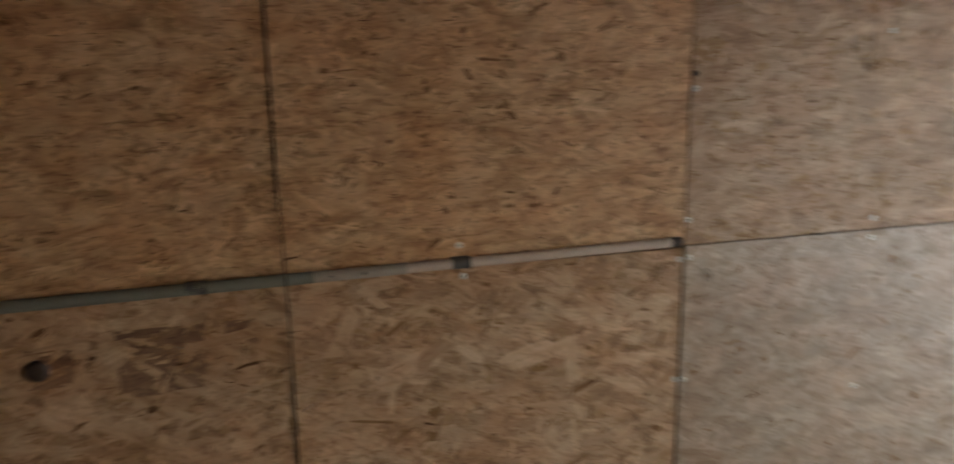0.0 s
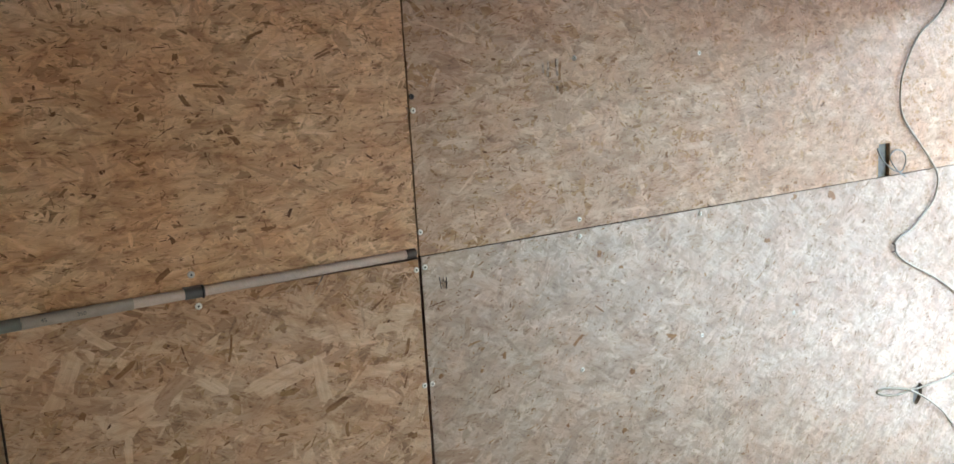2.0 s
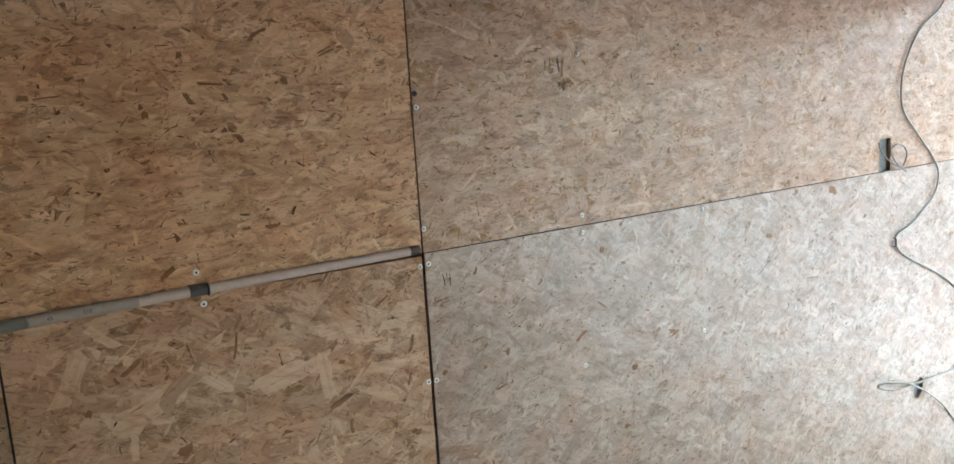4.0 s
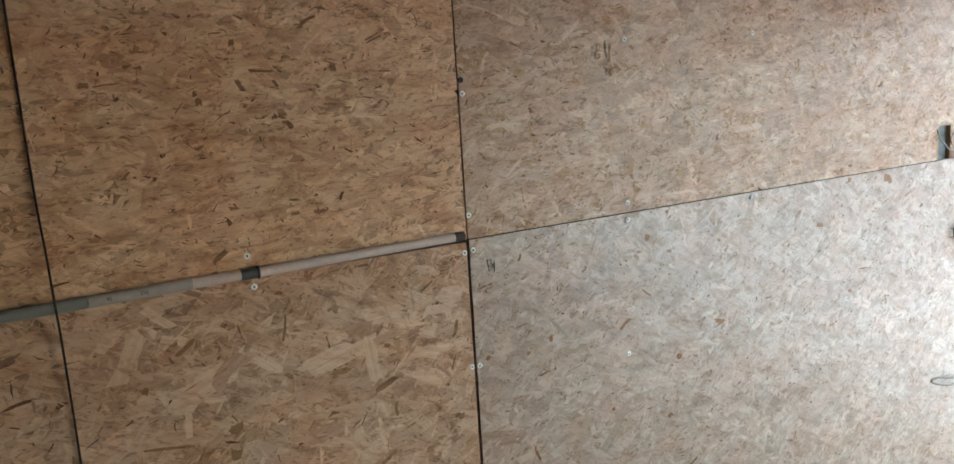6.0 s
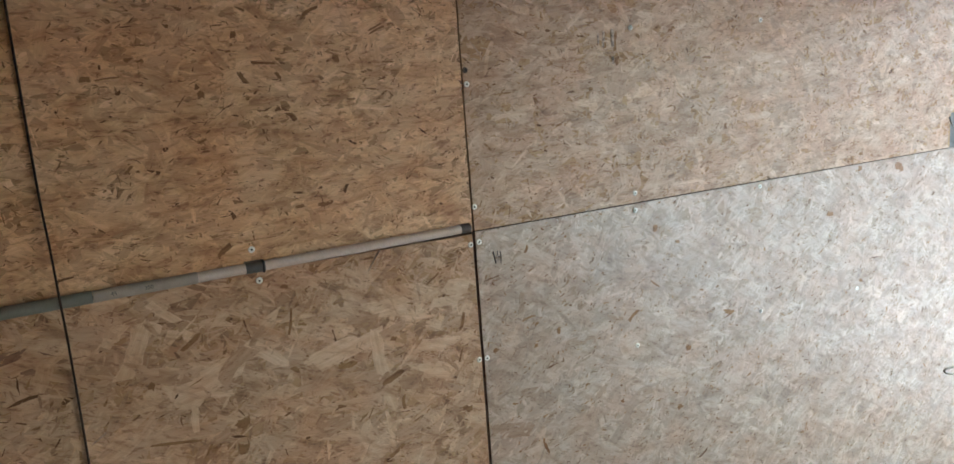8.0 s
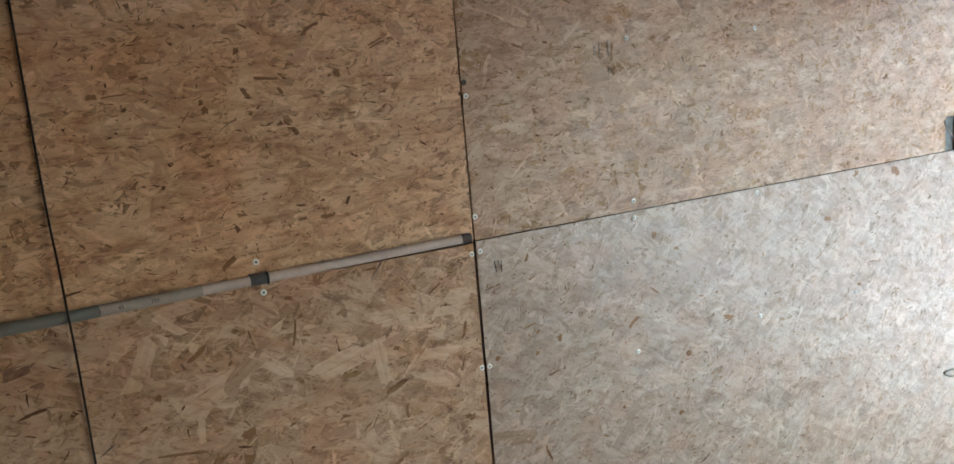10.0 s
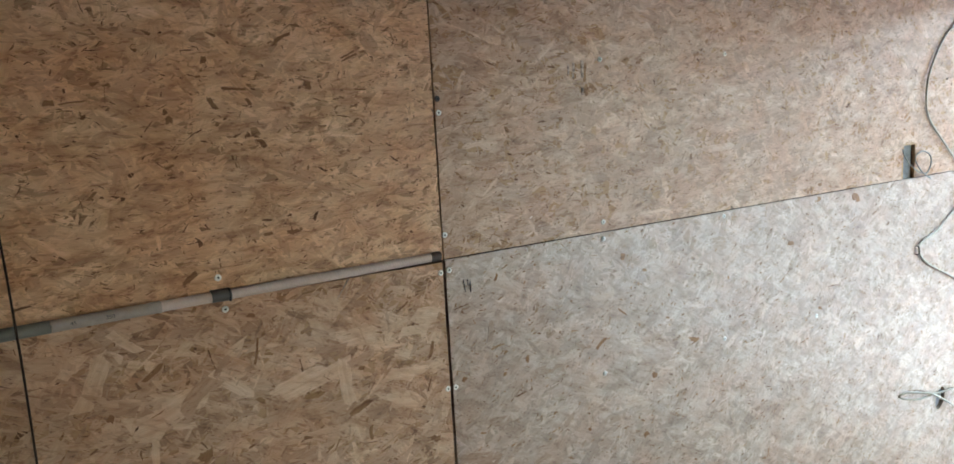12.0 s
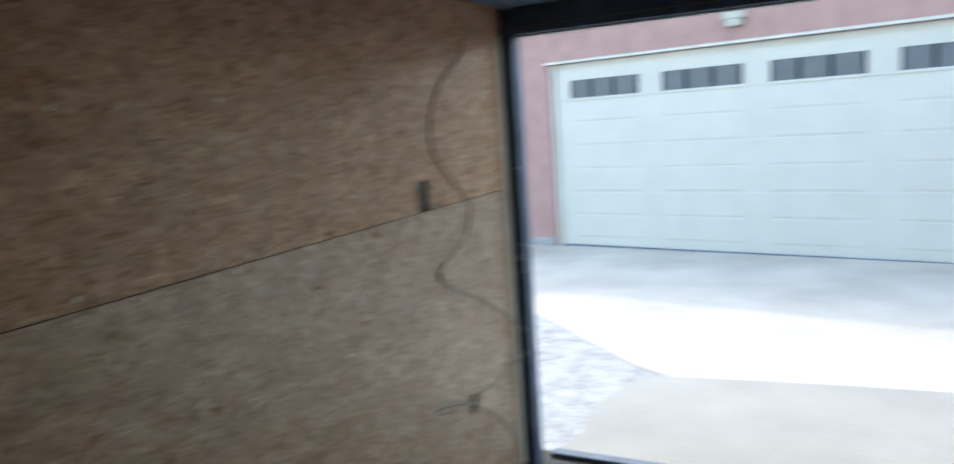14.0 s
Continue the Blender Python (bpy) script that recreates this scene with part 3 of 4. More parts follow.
for c in range(COLS):
    y1 = FIRST - c * PITCH
    y0 = y1 - PANEL_W
    z0 = 1.928
    z1 = z0 + 0.222
    bm = box(0.05, 0.0705, y0 - 0.03, y1 + 0.03, z1, z1 + 0.03, 0.003)
    box(0.05, 0.0705, y0 - 0.03, y1 + 0.03, z0 - 0.03, z0, 0.003, bm=bm)
    box(0.05, 0.0705, y0 - 0.03, y0, z0, z1, 0.0, bm=bm)
    box(0.05, 0.0705, y1, y1 + 0.03, z0, z1, 0.0, bm=bm)
    win = part("window", bm, M_WHITE, gate, "slim window with dark bars")
    for k in range(3):
        w = PANEL_W / 3
        part("pane", box(0.062, 0.0705, y0 + k * w + 0.055, y0 + (k + 1) * w - 0.002, z0, z1), M_PANE, win)
    for k in range(4):
        w = PANEL_W / 3
        c0 = y0 + k * w - (0.03 if k == 3 else 0.0)
        part("mullion", box(0.058, 0.0705, c0 + (0.001 if k == 0 else 0), c0 + (0.05 if k < 3 else 0.029), z0, z1), M_MULLION, win)

light = across("wall_lamp", "small cream lamp on the pink wall over the door", "wall lamp")
part("housing", box(-0.09, -0.002, -2.5, -2.26, 2.62, 2.7, 0.012), M_LAMP, light)
part("head", box(-0.12, -0.02, -2.47, -2.3, 2.54, 2.62, 0.02), M_LAMP, light)

# ---------------------------------------------------------------- conduit along the seam
PIPE_Y = -0.0098


def pipe_z(x):
    return 1.262 + 0.0155 * x


def pipe_run(x0, x1, r):
    stops = [x0, x0 + 0.0008, x0 + 0.0014, x1 - 0.0014, x1 - 0.0008, x1]
    line = [Vector((x, PIPE_Y, pipe_z(x))) for x in stops]
    radii = [r - 0.0008, *([r] * (len(stops) - 2)), r - 0.0008]
    return tube(line, radii, 20)


pipe = thing("conduit_pipe", (0, 0, 0), "pale pinkish-grey plastic conduit clipped along the board seam", "pipe")
part("pipe_length", pipe_run(-0.515, -0.012, 0.0086), M_PVC, pipe)
part("pipe_length", pipe_run(-2.4, -0.6605, 0.0096), M_PVC2, pipe)
sock = part("socket", pipe_run(-0.66, -0.511, 0.0092), M_SLEEVE, pipe, "paler sleeve joining two pipe lengths")
for x in (-0.657, -0.607, -0.556, -0.514):
    part("ring", pipe_run(x - 0.003, x + 0.003, 0.0094), M_SLEEVE, sock)
part("end_cap", pipe_run(-0.034, -0.0125, 0.0092), M_ENDCAP, pipe, "dark brown end cap")


def print_on_pipe(text, x):
    cu = bpy.data.curves.new("print", "FONT")
    cu.body, cu.size, cu.align_x = text, 0.0085, "CENTER"
    tmp = bpy.data.objects.new("print", cu)
    scene.collection.objects.link(tmp)
    me = bpy.data.meshes.new_from_object(tmp.evaluated_get(bpy.context.evaluated_depsgraph_get()))
    bpy.data.objects.remove(tmp)
    me.materials.append(M_INK)
    ob = new("print", me)
    ob.parent = sock
    ob.matrix_basis = pose(x, PIPE_Y - 0.0096, pipe_z(x) - 0.002, 90, 0, 0)
    tagged(ob, "small black printed figures")


print_on_pipe("45", -0.632)
print_on_pipe("350", -0.583)


def pipe_clip():
    e = thing("pipe_clip", (-0.42, 0, pipe_z(-0.42)), "dark plastic clip holding the pale conduit", "pipe clip", "clips along the conduit")
    bm = bmesh.new()
    inner = [(PIPE_Y - 0.0096 * math.cos(radians(-90 + 15 * k)), 0.0096 * math.sin(radians(-90 + 15 * k))) for k in range(13)]
    inner = [(-0.0008, -0.0096), *inner, (-0.0008, 0.0096)]
    for side in (-0.0155, 0.0155):
        vs = [bm.verts.new((side, y, z)) for y, z in inner]
        bm.faces.new(vs if side > 0 else vs[::-1])
    bm.verts.ensure_lookup_table()
    n = len(inner)
    for i in range(n):
        j = (i + 1) % n
        bm.faces.new((bm.verts[i], bm.verts[j], bm.verts[n + j], bm.verts[n + i]))
    bmesh.ops.recalc_face_normals(bm, faces=bm.faces)
    part("saddle", bm, M_CLIP, e)
    part("rib", box(0.0115, 0.0135, -0.0203, -0.0008, -0.0102, 0.0102, 0.0008), M_BLACK, e)
    return e


first_clip = pipe_clip()
for x in (-0.836, -1.262, -1.68):
    copy_thing(first_clip, pose(x, 0, pipe_z(x)))

# ---------------------------------------------------------------- cord and cable
cord = [(-0.704, -0.0038, 2.4), (-0.704, -0.0038, 1.9), (-0.706, -0.0038, 1.6), (-0.7065, -0.0045, 1.42), (-0.7045, -0.011, 1.34), (-0.7035, -0.0185, 1.285),
        (-0.703, -0.0222, 1.2525), (-0.7025, -0.016, 1.2), (-0.703, -0.006, 1.1), (-0.704, -0.0045, 0.9), (-0.706, -0.0045, 0.3), (-0.706, -0.0045, 0.02)]
tagged(part("cord", tube(rounded(cord), 0.0017, 8), M_CORD), "thin black cord hanging down the wall over the conduit", "cord")

cable = [(2.1, 1.93), (1.99, 1.785), (1.855, 1.702), (1.769, 1.598), (1.745, 1.516), (1.773, 1.442), (1.867, 1.358), (1.962, 1.287), (2.003, 1.226),
         (1.977, 1.154), (1.889, 1.098), (1.836, 1.074), (1.755, 1.049), (1.735, 1.025), (1.762, 0.995), (1.826, 0.959), (1.973, 0.896), (2.09, 0.841),
         (2.24, 0.75), (2.36, 0.66), (2.415, 0.59), (2.37, 0.535), (2.24, 0.5), (2.13, 0.489), (1.972, 0.494), (1.855, 0.508), (1.728, 0.53), (1.64, 0.553),
         (1.605, 0.573), (1.64, 0.577), (1.726, 0.556), (1.839, 0.516), (1.954, 0.457), (2.06, 0.387), (2.152, 0.32), (2.26, 0.21), (2.33, 0.1), (2.35, 0.01)]


def off_wall(k, x):
    near_post = 0.05 * math.exp(-((x - 2.42) / 0.07) ** 2) if 18 <= k <= 22 else 0
    crossing = (0.01 if 29 <= k <= 33 else 0) + (0.022 if 26 <= k <= 30 else 0)
    return -0.0055 - near_post - crossing - 0.004 * math.sin(k * 1.3) ** 2


wire = thing("cable", (0, 0, 0), "loose grey-beige cable snaking down the strand board", "cable")
run = rounded([(x, off_wall(k, x), z) for k, (x, z) in enumerate(cable)], 6)
part("upper_run", tube(run[:24 * 6 + 1], 0.0033, 8), M_CABLE, wire)
part("loop", tube(run[24 * 6:31 * 6 + 1], 0.0037, 8), M_LOOP, wire, "cable loop, its dark brown taking in the backlit shade")
part("lower_run", tube(run[31 * 6:], 0.0033, 8), M_CABLE, wire)
curl = [(1.66, 0.012, 1.36), (1.628, -0.006, 1.345), (1.648, -0.012, 1.313), (1.697, -0.016, 1.282), (1.75, -0.016, 1.272), (1.776, -0.015, 1.304), (1.763, -0.015, 1.331),
        (1.715, -0.016, 1.343), (1.675, -0.018, 1.325), (1.69, -0.024, 1.292), (1.735, -0.02, 1.268), (1.784, -0.012, 1.252)]
tagged(part("cable_tail", tube(rounded(curl, 6), 0.0022, 8), M_TAIL), "thin cable end curled out of a slot", "cable")
staple = thing("cable_staple", (1.733, 0, 1.024), "small dark staple pinning the loose cable", "staple")
part("staple_wire", tube(rounded([(0, -0.0005, 0.014), (0, -0.011, 0.01), (0, -0.011, -0.01), (0, -0.0005, -0.014)]), 0.0016, 6), M_CLIP, staple)

# ---------------------------------------------------------------- screws in the boards
def screw():
    e = thing("wood_screw", (0, 0, 0), "countersunk zinc screw driven into the strand board", "screw", "screws in the wall boards")
    bm = bmesh.new()
    ring = [(0.0058, -0.0012), (0.0056, -0.0022), (0.0046, -0.0026), (0.003, -0.0023), (0.0, -0.0023)]
    bm2 = tube([Vector((0, y, 0)) for _, y in ring], [max(r, 0.0001) for r, _ in ring], 14, bm=bm)
    part("head", bm2, M_SCREW, e)
    # Black cross set proud of the head stands in for the recess's shade.
    r = box(-0.0019, 0.0019, -0.0029, -0.0018, -0.0008, 0.0008)
    box(-0.0008, 0.0008, -0.00293, -0.0018, -0.0019, 0.0019, bm=r)
    part("recess", r, M_BLACK, e, "raised black cross for the shaded recess")
    return e


SCREWS = [(0.0085, 1.532), (0.0055, 1.299), (-0.0085, 1.2265), (0.0105, 1.229), (0.009, 0.991), (-0.0085, 0.992), (-0.42, 1.284), (-0.414, 1.23),
          (0.408, 1.238), (0.409, 1.276), (0.809, 1.243), (0.412, 1.629), (0.814, 1.641), (0.811, 0.923), (0.401, 0.927), (1.204, 0.908)]
first = screw()
first.matrix_basis = pose(SCREWS[0][0], 0, SCREWS[0][1], 0, 20, 0)
for k, (x, z) in enumerate(SCREWS[1:]):
    copy_thing(first, pose(x, 0, z, 0, (k * 37) % 90, 0))


# ---------------------------------------------------------------- marks on the boards
def fleck(x, z, long, wide, angle, seed, deep):
    """A chip pressed flush into the board: long sides torn straight, ends slanting or splintered."""
    rng = random.Random(seed * 7 + 1)
    bm = bmesh.new()
    uvs = bm.loops.layers.uv.new("UVMap")
    ca, sa = math.cos(radians(angle)), math.sin(radians(angle))
    bend, slim = rng.uniform(-0.12, 0.12) * wide, [rng.choice((0.25, 0.6, 0.9, 1.0)) for _ in range(2)]
    slant = [rng.uniform(-0.3, 0.3) * min(wide, long * 0.5) for _ in range(2)]
    rim = []
    for side in (-1, 1):
        for k in range(7):
            a = (k / 3 - 1) * -side
            end = slim[a > 0] if abs(a) > 0.9 else 1.0
            u = long / 2 * a + (slant[a > 0] * side if abs(a) > 0.9 else rng.uniform(-0.03, 0.03) * long)
            rim.append((u, side * wide / 2 * end * rng.uniform(0.8, 1.12) + bend * (3 * a * a - 1)))
    face = bm.faces.new([bm.verts.new((x + u * ca - v * sa, -deep - 0.0000006 * (seed % 300), z + u * sa + v * ca)) for u, v in rim])
    for loop, (u, v) in zip(face.loops, rim):
        loop[uvs].uv = (u + seed * 0.37, v + seed * 0.61)
    low = bmesh.ops.extrude_face_region(bm, geom=[face])
    bmesh.ops.translate(bm, vec=(0, deep - 0.0001, 0), verts=[g for g in low["geom"] if isinstance(g, bmesh.types.BMVert)])
    bmesh.ops.recalc_face_normals(bm, faces=bm.faces)
    return bm


# chips that stand out on each board: place along the wall, height, length, width, lean
LL_BARK = [(-0.601, 1.091, 0.010, 0.012, -17), (-0.577, 0.987, 0.078, 0.005, -10), (-0.470, 0.991, 0.023, 0.016, 5), (-0.476, 0.945, 0.018, 0.017,
           -19), (-0.372, 1.062, 0.016, 0.008, -40), (-0.371, 1.149, 0.047, 0.004, 79), (-0.374, 1.212, 0.013, 0.007, -13), (-0.040, 1.078, 0.037,
           0.007, 73), (-0.040, 0.896, 0.015, 0.011, 0), (-0.186, 1.076, 0.011, 0.008, -15), (-0.533, 1.149, 0.039, 0.009, 37)]
LL_BROWN = [(-0.536, 1.146, 0.046, 0.014, 36), (-0.471, 1.204, 0.057, 0.020, -2), (-0.430, 1.136, 0.041, 0.011, 52), (-0.319, 1.182, 0.027, 0.011,
           73), (-0.213, 1.002, 0.035, 0.013, 45), (-0.181, 1.008, 0.047, 0.010, 16), (-0.293, 0.998, 0.035, 0.009, -61), (-0.181, 0.951, 0.025,
           0.010, 79), (-0.315, 0.939, 0.064, 0.030, 14), (-0.240, 1.125, 0.058, 0.014, -3), (-0.583, 1.039, 0.053, 0.010, -8), (-0.169, 0.887, 0.061,
           0.019, 8), (-0.507, 0.978, 0.037, 0.016, 24)]
LL_PALE = [(-0.617, 1.152, 0.095, 0.029, 65), (-0.568, 1.205, 0.054, 0.014, -44), (-0.584, 1.186, 0.026, 0.013, -36), (-0.492, 1.085, 0.075, 0.043,
           19), (-0.552, 1.062, 0.050, 0.049, 7), (-0.641, 1.183, 0.044, 0.016, 43), (-0.270, 1.074, 0.133, 0.029, 15), (-0.216, 1.048, 0.100, 0.024,
           -83), (-0.415, 1.099, 0.088, 0.021, -43), (-0.176, 1.136, 0.060, 0.034, -3), (-0.086, 1.046, 0.078, 0.020, -5), (-0.105, 0.994, 0.066,
           0.034, -16), (-0.650, 1.229, 0.033, 0.015, 11)]
UL_BARK = [(-0.405, 1.632, 0.007, 0.009, 0), (-0.505, 1.644, 0.009, 0.004, 0), (-0.562, 1.595, 0.011, 0.005, 0), (-0.624, 1.571, 0.014, 0.008, 0),
           (-0.365, 1.585, 0.033, 0.004, -2), (-0.399, 1.562, 0.021, 0.007, -59), (-0.343, 1.564, 0.012, 0.005, -66), (-0.329, 1.498, 0.022, 0.008,
           -51), (-0.474, 1.468, 0.015, 0.004, 20), (-0.585, 1.434, 0.017, 0.004, 45), (-0.282, 1.665, 0.021, 0.004, 28), (-0.159, 1.642, 0.042,
           0.004, 27), (-0.466, 1.540, 0.010, 0.011, -6)]
UL_BROWN = [(-0.595, 1.568, 0.032, 0.005, 2), (-0.529, 1.485, 0.014, 0.009, 36), (-0.641, 1.520, 0.018, 0.005, 77), (-0.510, 1.511, 0.017, 0.009, 25),
           (-0.253, 1.435, 0.026, 0.013, -31), (-0.232, 1.432, 0.016, 0.006, 75), (-0.195, 1.388, 0.024, 0.007, 52), (-0.243, 1.589, 0.012, 0.009,
           76), (-0.081, 1.391, 0.025, 0.008, 7), (-0.446, 1.409, 0.028, 0.005, 10), (-0.423, 1.479, 0.032, 0.013, -2), (-0.422, 1.484, 0.012, 0.023,
           -5), (-0.346, 1.310, 0.017, 0.011, -31)]
UL_MORE = [(-0.359, 1.336, 0.013, 0.007, -4), (-0.332, 1.345, 0.016, 0.006, 4), (-0.286, 1.344, 0.027, 0.007, 6), (-0.463, 1.289, 0.028, 0.009, 38)]
UR_BARK = [(0.595, 1.473, 0.027, 0.007, 4), (0.206, 1.440, 0.021, 0.005, -3), (0.369, 1.602, 0.038, 0.009, 83), (0.341, 1.615, 0.012, 0.007, 76),
           (0.342, 1.594, 0.013, 0.007, 77), (0.533, 1.627, 0.012, 0.006, 9), (0.161, 1.494, 0.008, 0.006, -50), (0.007, 1.560, 0.006, 0.007, 0),
           (0.218, 1.440, 0.009, 0.004, 13), (0.816, 1.271, 0.011, 0.008, -10)]
UR_BROWN = [(0.639, 1.664, 0.023, 0.015, -41), (0.087, 1.619, 0.076, 0.035, -23), (0.099, 1.604, 0.042, 0.021, -11), (0.577, 1.405, 0.049, 0.020, 2),
           (0.392, 1.497, 0.063, 0.012, 29), (0.297, 1.560, 0.011, 0.016, 49), (0.228, 1.666, 0.060, 0.019, 3)]
LR_BARK = [(0.393, 1.000, 0.036, 0.008, 34), (0.528, 0.743, 0.017, 0.011, 17), (0.560, 0.883, 0.015, 0.011, 8), (0.116, 1.193, 0.007, 0.003, 48),
           (0.353, 0.806, 0.012, 0.009, 20), (0.700, 0.944, 0.030, 0.009, -6), (0.138, 0.761, 0.040, 0.007, -70), (0.188, 1.009, 0.016, 0.006, 83),
           (1.395, 1.226, 0.023, 0.016, -47), (1.221, 0.928, 0.014, 0.008, -8)]
LR_BROWN = [(0.099, 1.086, 0.049, 0.014, 82), (0.340, 1.005, 0.047, 0.009, -20), (0.210, 0.774, 0.065, 0.015, 16), (0.062, 0.820, 0.107, 0.035, -13),
           (0.148, 0.815, 0.052, 0.014, 47), (0.456, 0.813, 0.031, 0.008, -7), (0.293, 0.844, 0.042, 0.014, 46)]
LR_PALE = [(0.370, 0.933, 0.042, 0.034, 47), (0.304, 0.992, 0.036, 0.015, 23), (0.497, 0.833, 0.079, 0.025, -8), (0.405, 1.177, 0.053, 0.014, -1)]
UL_BARK_MORE = [(-0.504, 1.645, 0.009, 0.0053, 0), (-0.407, 1.63, 0.007, 0.0093, -1), (-0.417, 1.605, 0.008, 0.0037, 9), (-0.562, 1.597, 0.013,
           0.0053, -2), (-0.595, 1.571, 0.034, 0.0026, 6), (-0.402, 1.564, 0.02, 0.0049, -61), (-0.278, 1.667, 0.032, 0.0056, 25), (-0.155, 1.637,
           0.048, 0.004, 22), (-0.241, 1.588, 0.011, 0.0141, -2), (-0.329, 1.499, 0.025, 0.0072, -45), (-0.342, 1.564, 0.013, 0.0051, -54), (-0.364,
           1.585, 0.039, 0.0039, -5), (-0.252, 1.526, 0.024, 0.0031, -3), (-0.221, 1.519, 0.015, 0.0031, -3), (-0.146, 1.579, 0.023, 0.0031, -2)]
UL_BROWN_MORE = [(-0.64, 1.635, 0.024, 0.01, -1), (-0.621, 1.573, 0.012, 0.0121, -2), (-0.641, 1.523, 0.017, 0.0046, 82), (-0.521, 1.589, 0.054,
           0.0123, 8), (-0.482, 1.577, 0.062, 0.0255, 1), (-0.171, 1.559, 0.036, 0.0145, 2), (-0.287, 1.618, 0.064, 0.0215, -1), (-0.035, 1.589,
           0.025, 0.0094, -39)]
UL_PALE = [(-0.191, 1.503, 0.058, 0.0084, -4), (-0.317, 1.533, 0.041, 0.0069, 2), (-0.222, 1.638, 0.037, 0.004, -1), (-0.435, 1.591, 0.038, 0.009,
           18)]
UR_BARK_MORE = [(0.372, 1.562, 0.017, 0.0082, 87), (0.525, 1.622, 0.013, 0.0052, -1), (0.432, 1.612, 0.013, 0.0074, -43), (0.3, 1.507, 0.009, 0.0074,
           -3), (0.162, 1.494, 0.012, 0.0053, -48), (0.635, 1.56, 0.027, 0.0054, -2), (0.692, 1.401, 0.014, 0.0081, 89), (1.209, 1.285, 0.016, 0.0082,
           -5), (0.097, 1.511, 0.017, 0.0035, 1)]
UR_BROWN_MORE = [(0.026, 1.515, 0.021, 0.0182, 74), (0.406, 1.585, 0.034, 0.0075, -1), (0.375, 1.513, 0.051, 0.046, 74), (0.58, 1.4, 0.034, 0.0192,
           -4), (0.625, 1.324, 0.042, 0.0087, 37), (0.269, 1.44, 0.046, 0.0153, 12), (0.935, 1.407, 0.046, 0.0154, 3)]
UR_PALE = [(0.48, 1.652, 0.107, 0.0128, -8), (0.204, 1.547, 0.062, 0.019, -2), (0.586, 1.376, 0.042, 0.0166, -5), (0.458, 1.373, 0.082, 0.008, -2),
           (0.282, 1.376, 0.063, 0.0102, 3), (0.801, 1.416, 0.098, 0.0177, 2)]
LR_BARK_MORE = [(1.382, 1.234, 0.019, 0.0267, 76), (1.208, 1.245, 0.013, 0.0134, -88), (1.083, 1.136, 0.023, 0.0114, -8), (0.464, 1.189, 0.016,
           0.0129, 75), (0.532, 1.148, 0.013, 0.0071, -9), (0.118, 1.197, 0.016, 0.0059, 62), (0.46, 1.06, 0.033, 0.0043, -37), (0.609, 1.016, 0.022,
           0.0045, -32), (0.129, 1.036, 0.014, 0.009, -12), (0.186, 1.01, 0.011, 0.0079, 87), (0.03, 1.002, 0.011, 0.0088, 38), (0.689, 0.95, 0.024,
           0.0061, -12), (0.556, 0.886, 0.012, 0.0121, 47)]
LR_BROWN_MORE = [(0.79, 1.176, 0.057, 0.0302, -8), (0.682, 1.204, 0.056, 0.0262, -54), (0.233, 1.166, 0.039, 0.0083, 12), (0.244, 0.973, 0.081,
           0.0194, -5), (0.429, 0.812, 0.07, 0.0221, 2), (0.127, 0.892, 0.089, 0.0221, -2)]
LR_PALE_MORE = [(0.315, 0.99, 0.029, 0.0129, 24), (0.066, 1.013, 0.043, 0.0234, -4), (0.607, 0.89, 0.073, 0.0156, 12), (0.404, 1.107, 0.069, 0.0143,
           2), (0.51, 0.972, 0.067, 0.0143, -16)]
LL_BARK_MORE = [(-0.468, 0.989, 0.021, 0.0103, 73), (-0.194, 1.002, 0.047, 0.0115, 22), (-0.177, 0.948, 0.028, 0.0074, 90), (-0.096, 1.174, 0.033,
           0.0038, 34), (-0.2, 0.856, 0.036, 0.0082, 32), (-0.047, 0.9, 0.013, 0.0099, -16)]
LL_BROWN_MORE = [(-0.167, 1.097, 0.016, 0.0123, 18), (-0.066, 1.099, 0.062, 0.0047, -22), (-0.042, 1.078, 0.036, 0.0069, 68), (-0.471, 1.095, 0.075,
           0.0276, 42), (-0.582, 1.101, 0.082, 0.0252, -23), (-0.159, 0.985, 0.045, 0.0291, -5), (-0.185, 1.094, 0.051, 0.0185, 23)]
LL_PALE_MORE = [(-0.583, 1.115, 0.055, 0.0059, -14), (-0.497, 1.05, 0.035, 0.0105, -10), (-0.529, 1.128, 0.023, 0.0073, -62), (-0.516, 1.107, 0.048,
           0.0042, 8), (-0.306, 1.082, 0.104, 0.0186, 15), (-0.544, 1.015, 0.047, 0.012, 87), (-0.644, 1.186, 0.025, 0.0223, 33), (-0.195, 1.141,
           0.065, 0.0306, 8), (-0.112, 1.044, 0.062, 0.0215, -10), (-0.047, 1.149, 0.053, 0.0309, -11), (-0.069, 1.125, 0.067, 0.0193, -4)]
CHIPS = []
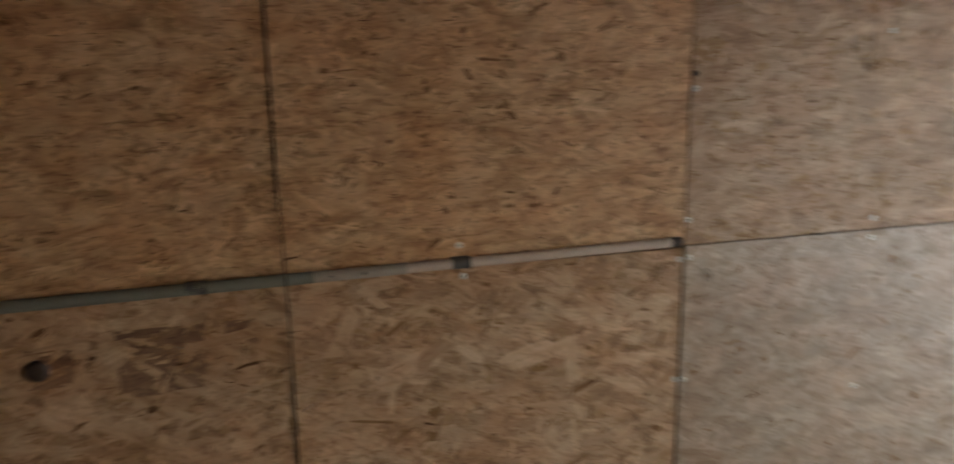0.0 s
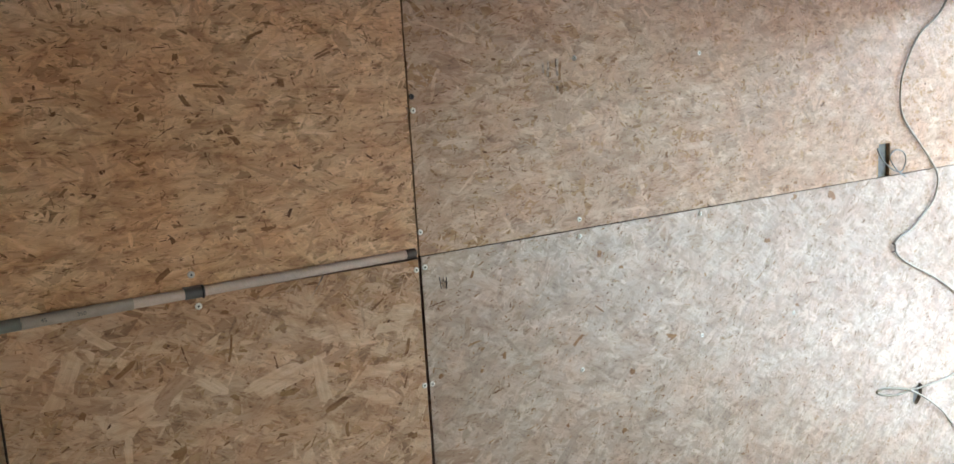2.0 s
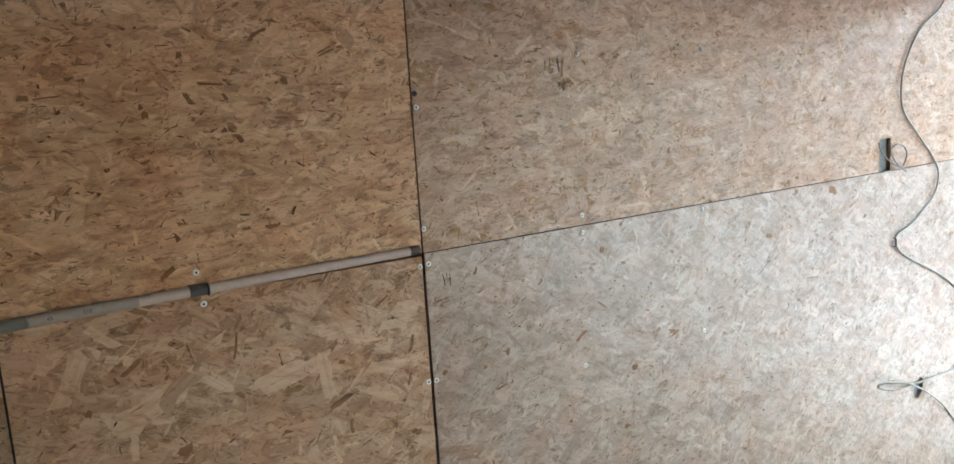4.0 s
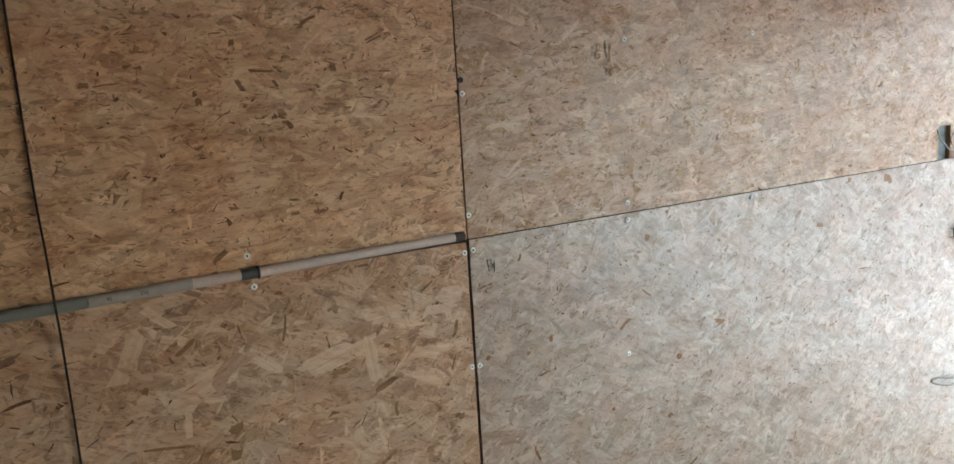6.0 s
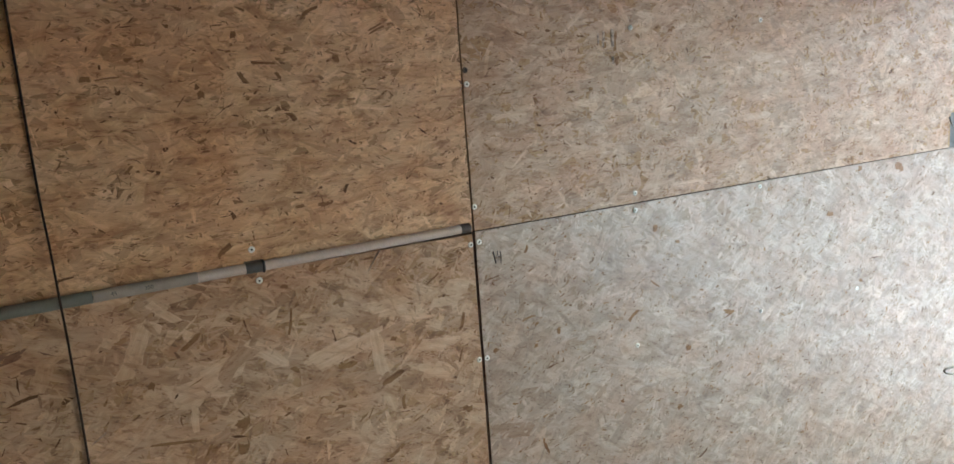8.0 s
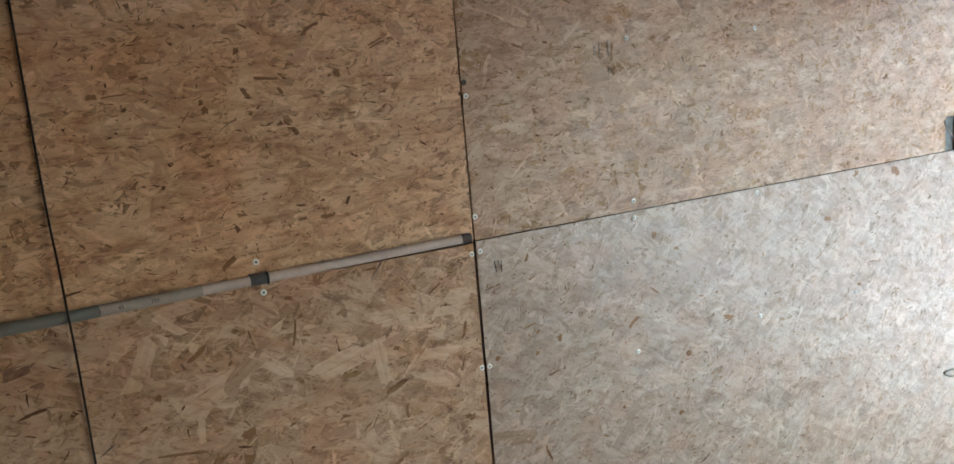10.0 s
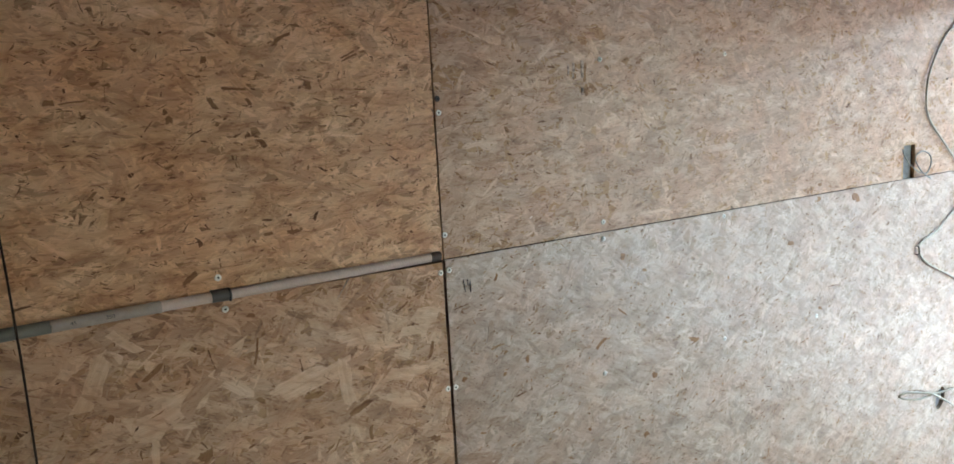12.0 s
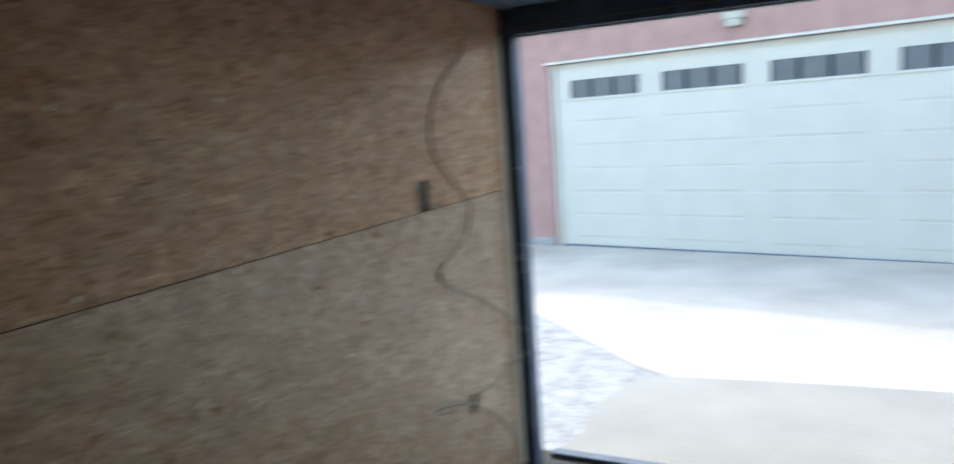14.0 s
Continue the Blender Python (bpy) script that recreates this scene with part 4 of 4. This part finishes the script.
for on, (M_DUN, M_LIGHT), bark, brown, pale, deep in ((upper_left, CHIP_UPPER, UL_BARK + UL_MORE + UL_BARK_MORE, UL_BROWN + UL_BROWN_MORE, UL_PALE, 0.00105),
                                                (lower_left, CHIP_LOWER, LL_BARK + LL_BARK_MORE, LL_BROWN + LL_BROWN_MORE, LL_PALE + LL_PALE_MORE, 0.00115),
                                                (upper_right, CHIP_TAN, UR_BARK + UR_BARK_MORE, UR_BROWN + UR_BROWN_MORE, UR_PALE, 0.00115),
                                                (lower_right, CHIP_GREYED, LR_BARK + LR_BARK_MORE, LR_BROWN + LR_BROWN_MORE, LR_PALE + LR_PALE_MORE, 0.00115)):
    CHIPS += [(on, M_LIGHT, "broad pale strand", pale, deep), (on, M_DUN, "brown wood chip", brown, deep + 0.00005), (on, M_BARK, "dark bark chip", bark, deep + 0.00025)]
for k, (on, material, label, chips, deep) in enumerate(CHIPS):
    for n, (x, z, a, b, turn) in enumerate(chips):
        part("wood_chip", fleck(x, z, a, b, turn, 30 * k + n, deep), material, on, label)

# Disc added in place of a dark spot of unknown nature.
spot = thing("dark_spot", (-1.07, 0, 1.14), "round dark disc added for an unidentified spot on the board", "plug")
part("cap", tube([Vector((0, 0.0, 0)), Vector((0, -0.006, 0)), Vector((0, -0.009, 0))], [0.017, 0.016, 0.012], 18), M_ENDCAP, spot)

mark = thing("pencilled_number", (0.0485, 0, 1.192), "number 14 pencilled on the strand board", "handwriting")


def stroke(points):
    return tube([Vector((x, -0.0026, z)) for x, z in points], 0.00075, 6)


part("figure_one", stroke([(-0.0085, 0.013), (-0.0062, 0.0), (-0.0045, -0.012)]), M_PENCIL, mark)
bm = stroke([(0.001, 0.013), (0.0008, 0.004), (0.003, 0.0005), (0.0088, 0.003)])
tube([Vector((x, -0.0026, z)) for x, z in ((0.0078, 0.011), (0.0082, 0.0), (0.0072, -0.014))], 0.00075, 6, bm=bm)
part("figure_four", bm, M_PENCIL, mark)

# a faint unreadable stamp and a nail hole on the upper board
stamp = thing("ink_stamp", (0.345, 0, 1.605), "faint smudged grey ink stamp on the strand board", "stamp")
for x, z, w, h in ((0.0175, 0.004, 0.0035, 0.018), (-0.006, 0.008, 0.003, 0.01), (-0.02, 0.004, 0.0025, 0.011), (-0.008, -0.009, 0.003, 0.006), (0.017, -0.042, 0.003, 0.008)):
    part("bar", box(x - w, x + w, -0.002, -0.0008, z - h, z + h, 0.0004), M_STAMP, stamp)
nail_hole = thing("nail_hole", (0.0075, 0, 1.558), "nail hole with a rusty rim in the board, a black disc for its shaded depth", "nail hole")
part("rim", tube([Vector((0, -0.0008, 0)), Vector((0, -0.0022, 0)), Vector((0, -0.0026, 0))], [0.0058, 0.0054, 0.0044], 14), M_ENDCAP, nail_hole)
# Black disc on the rim carries the shade inside the hole.
part("pit", tube([Vector((0.0004, -0.002, 0)), Vector((0.0004, -0.0028, 0))], [0.003, 0.0028], 12), M_BLACK, nail_hole)
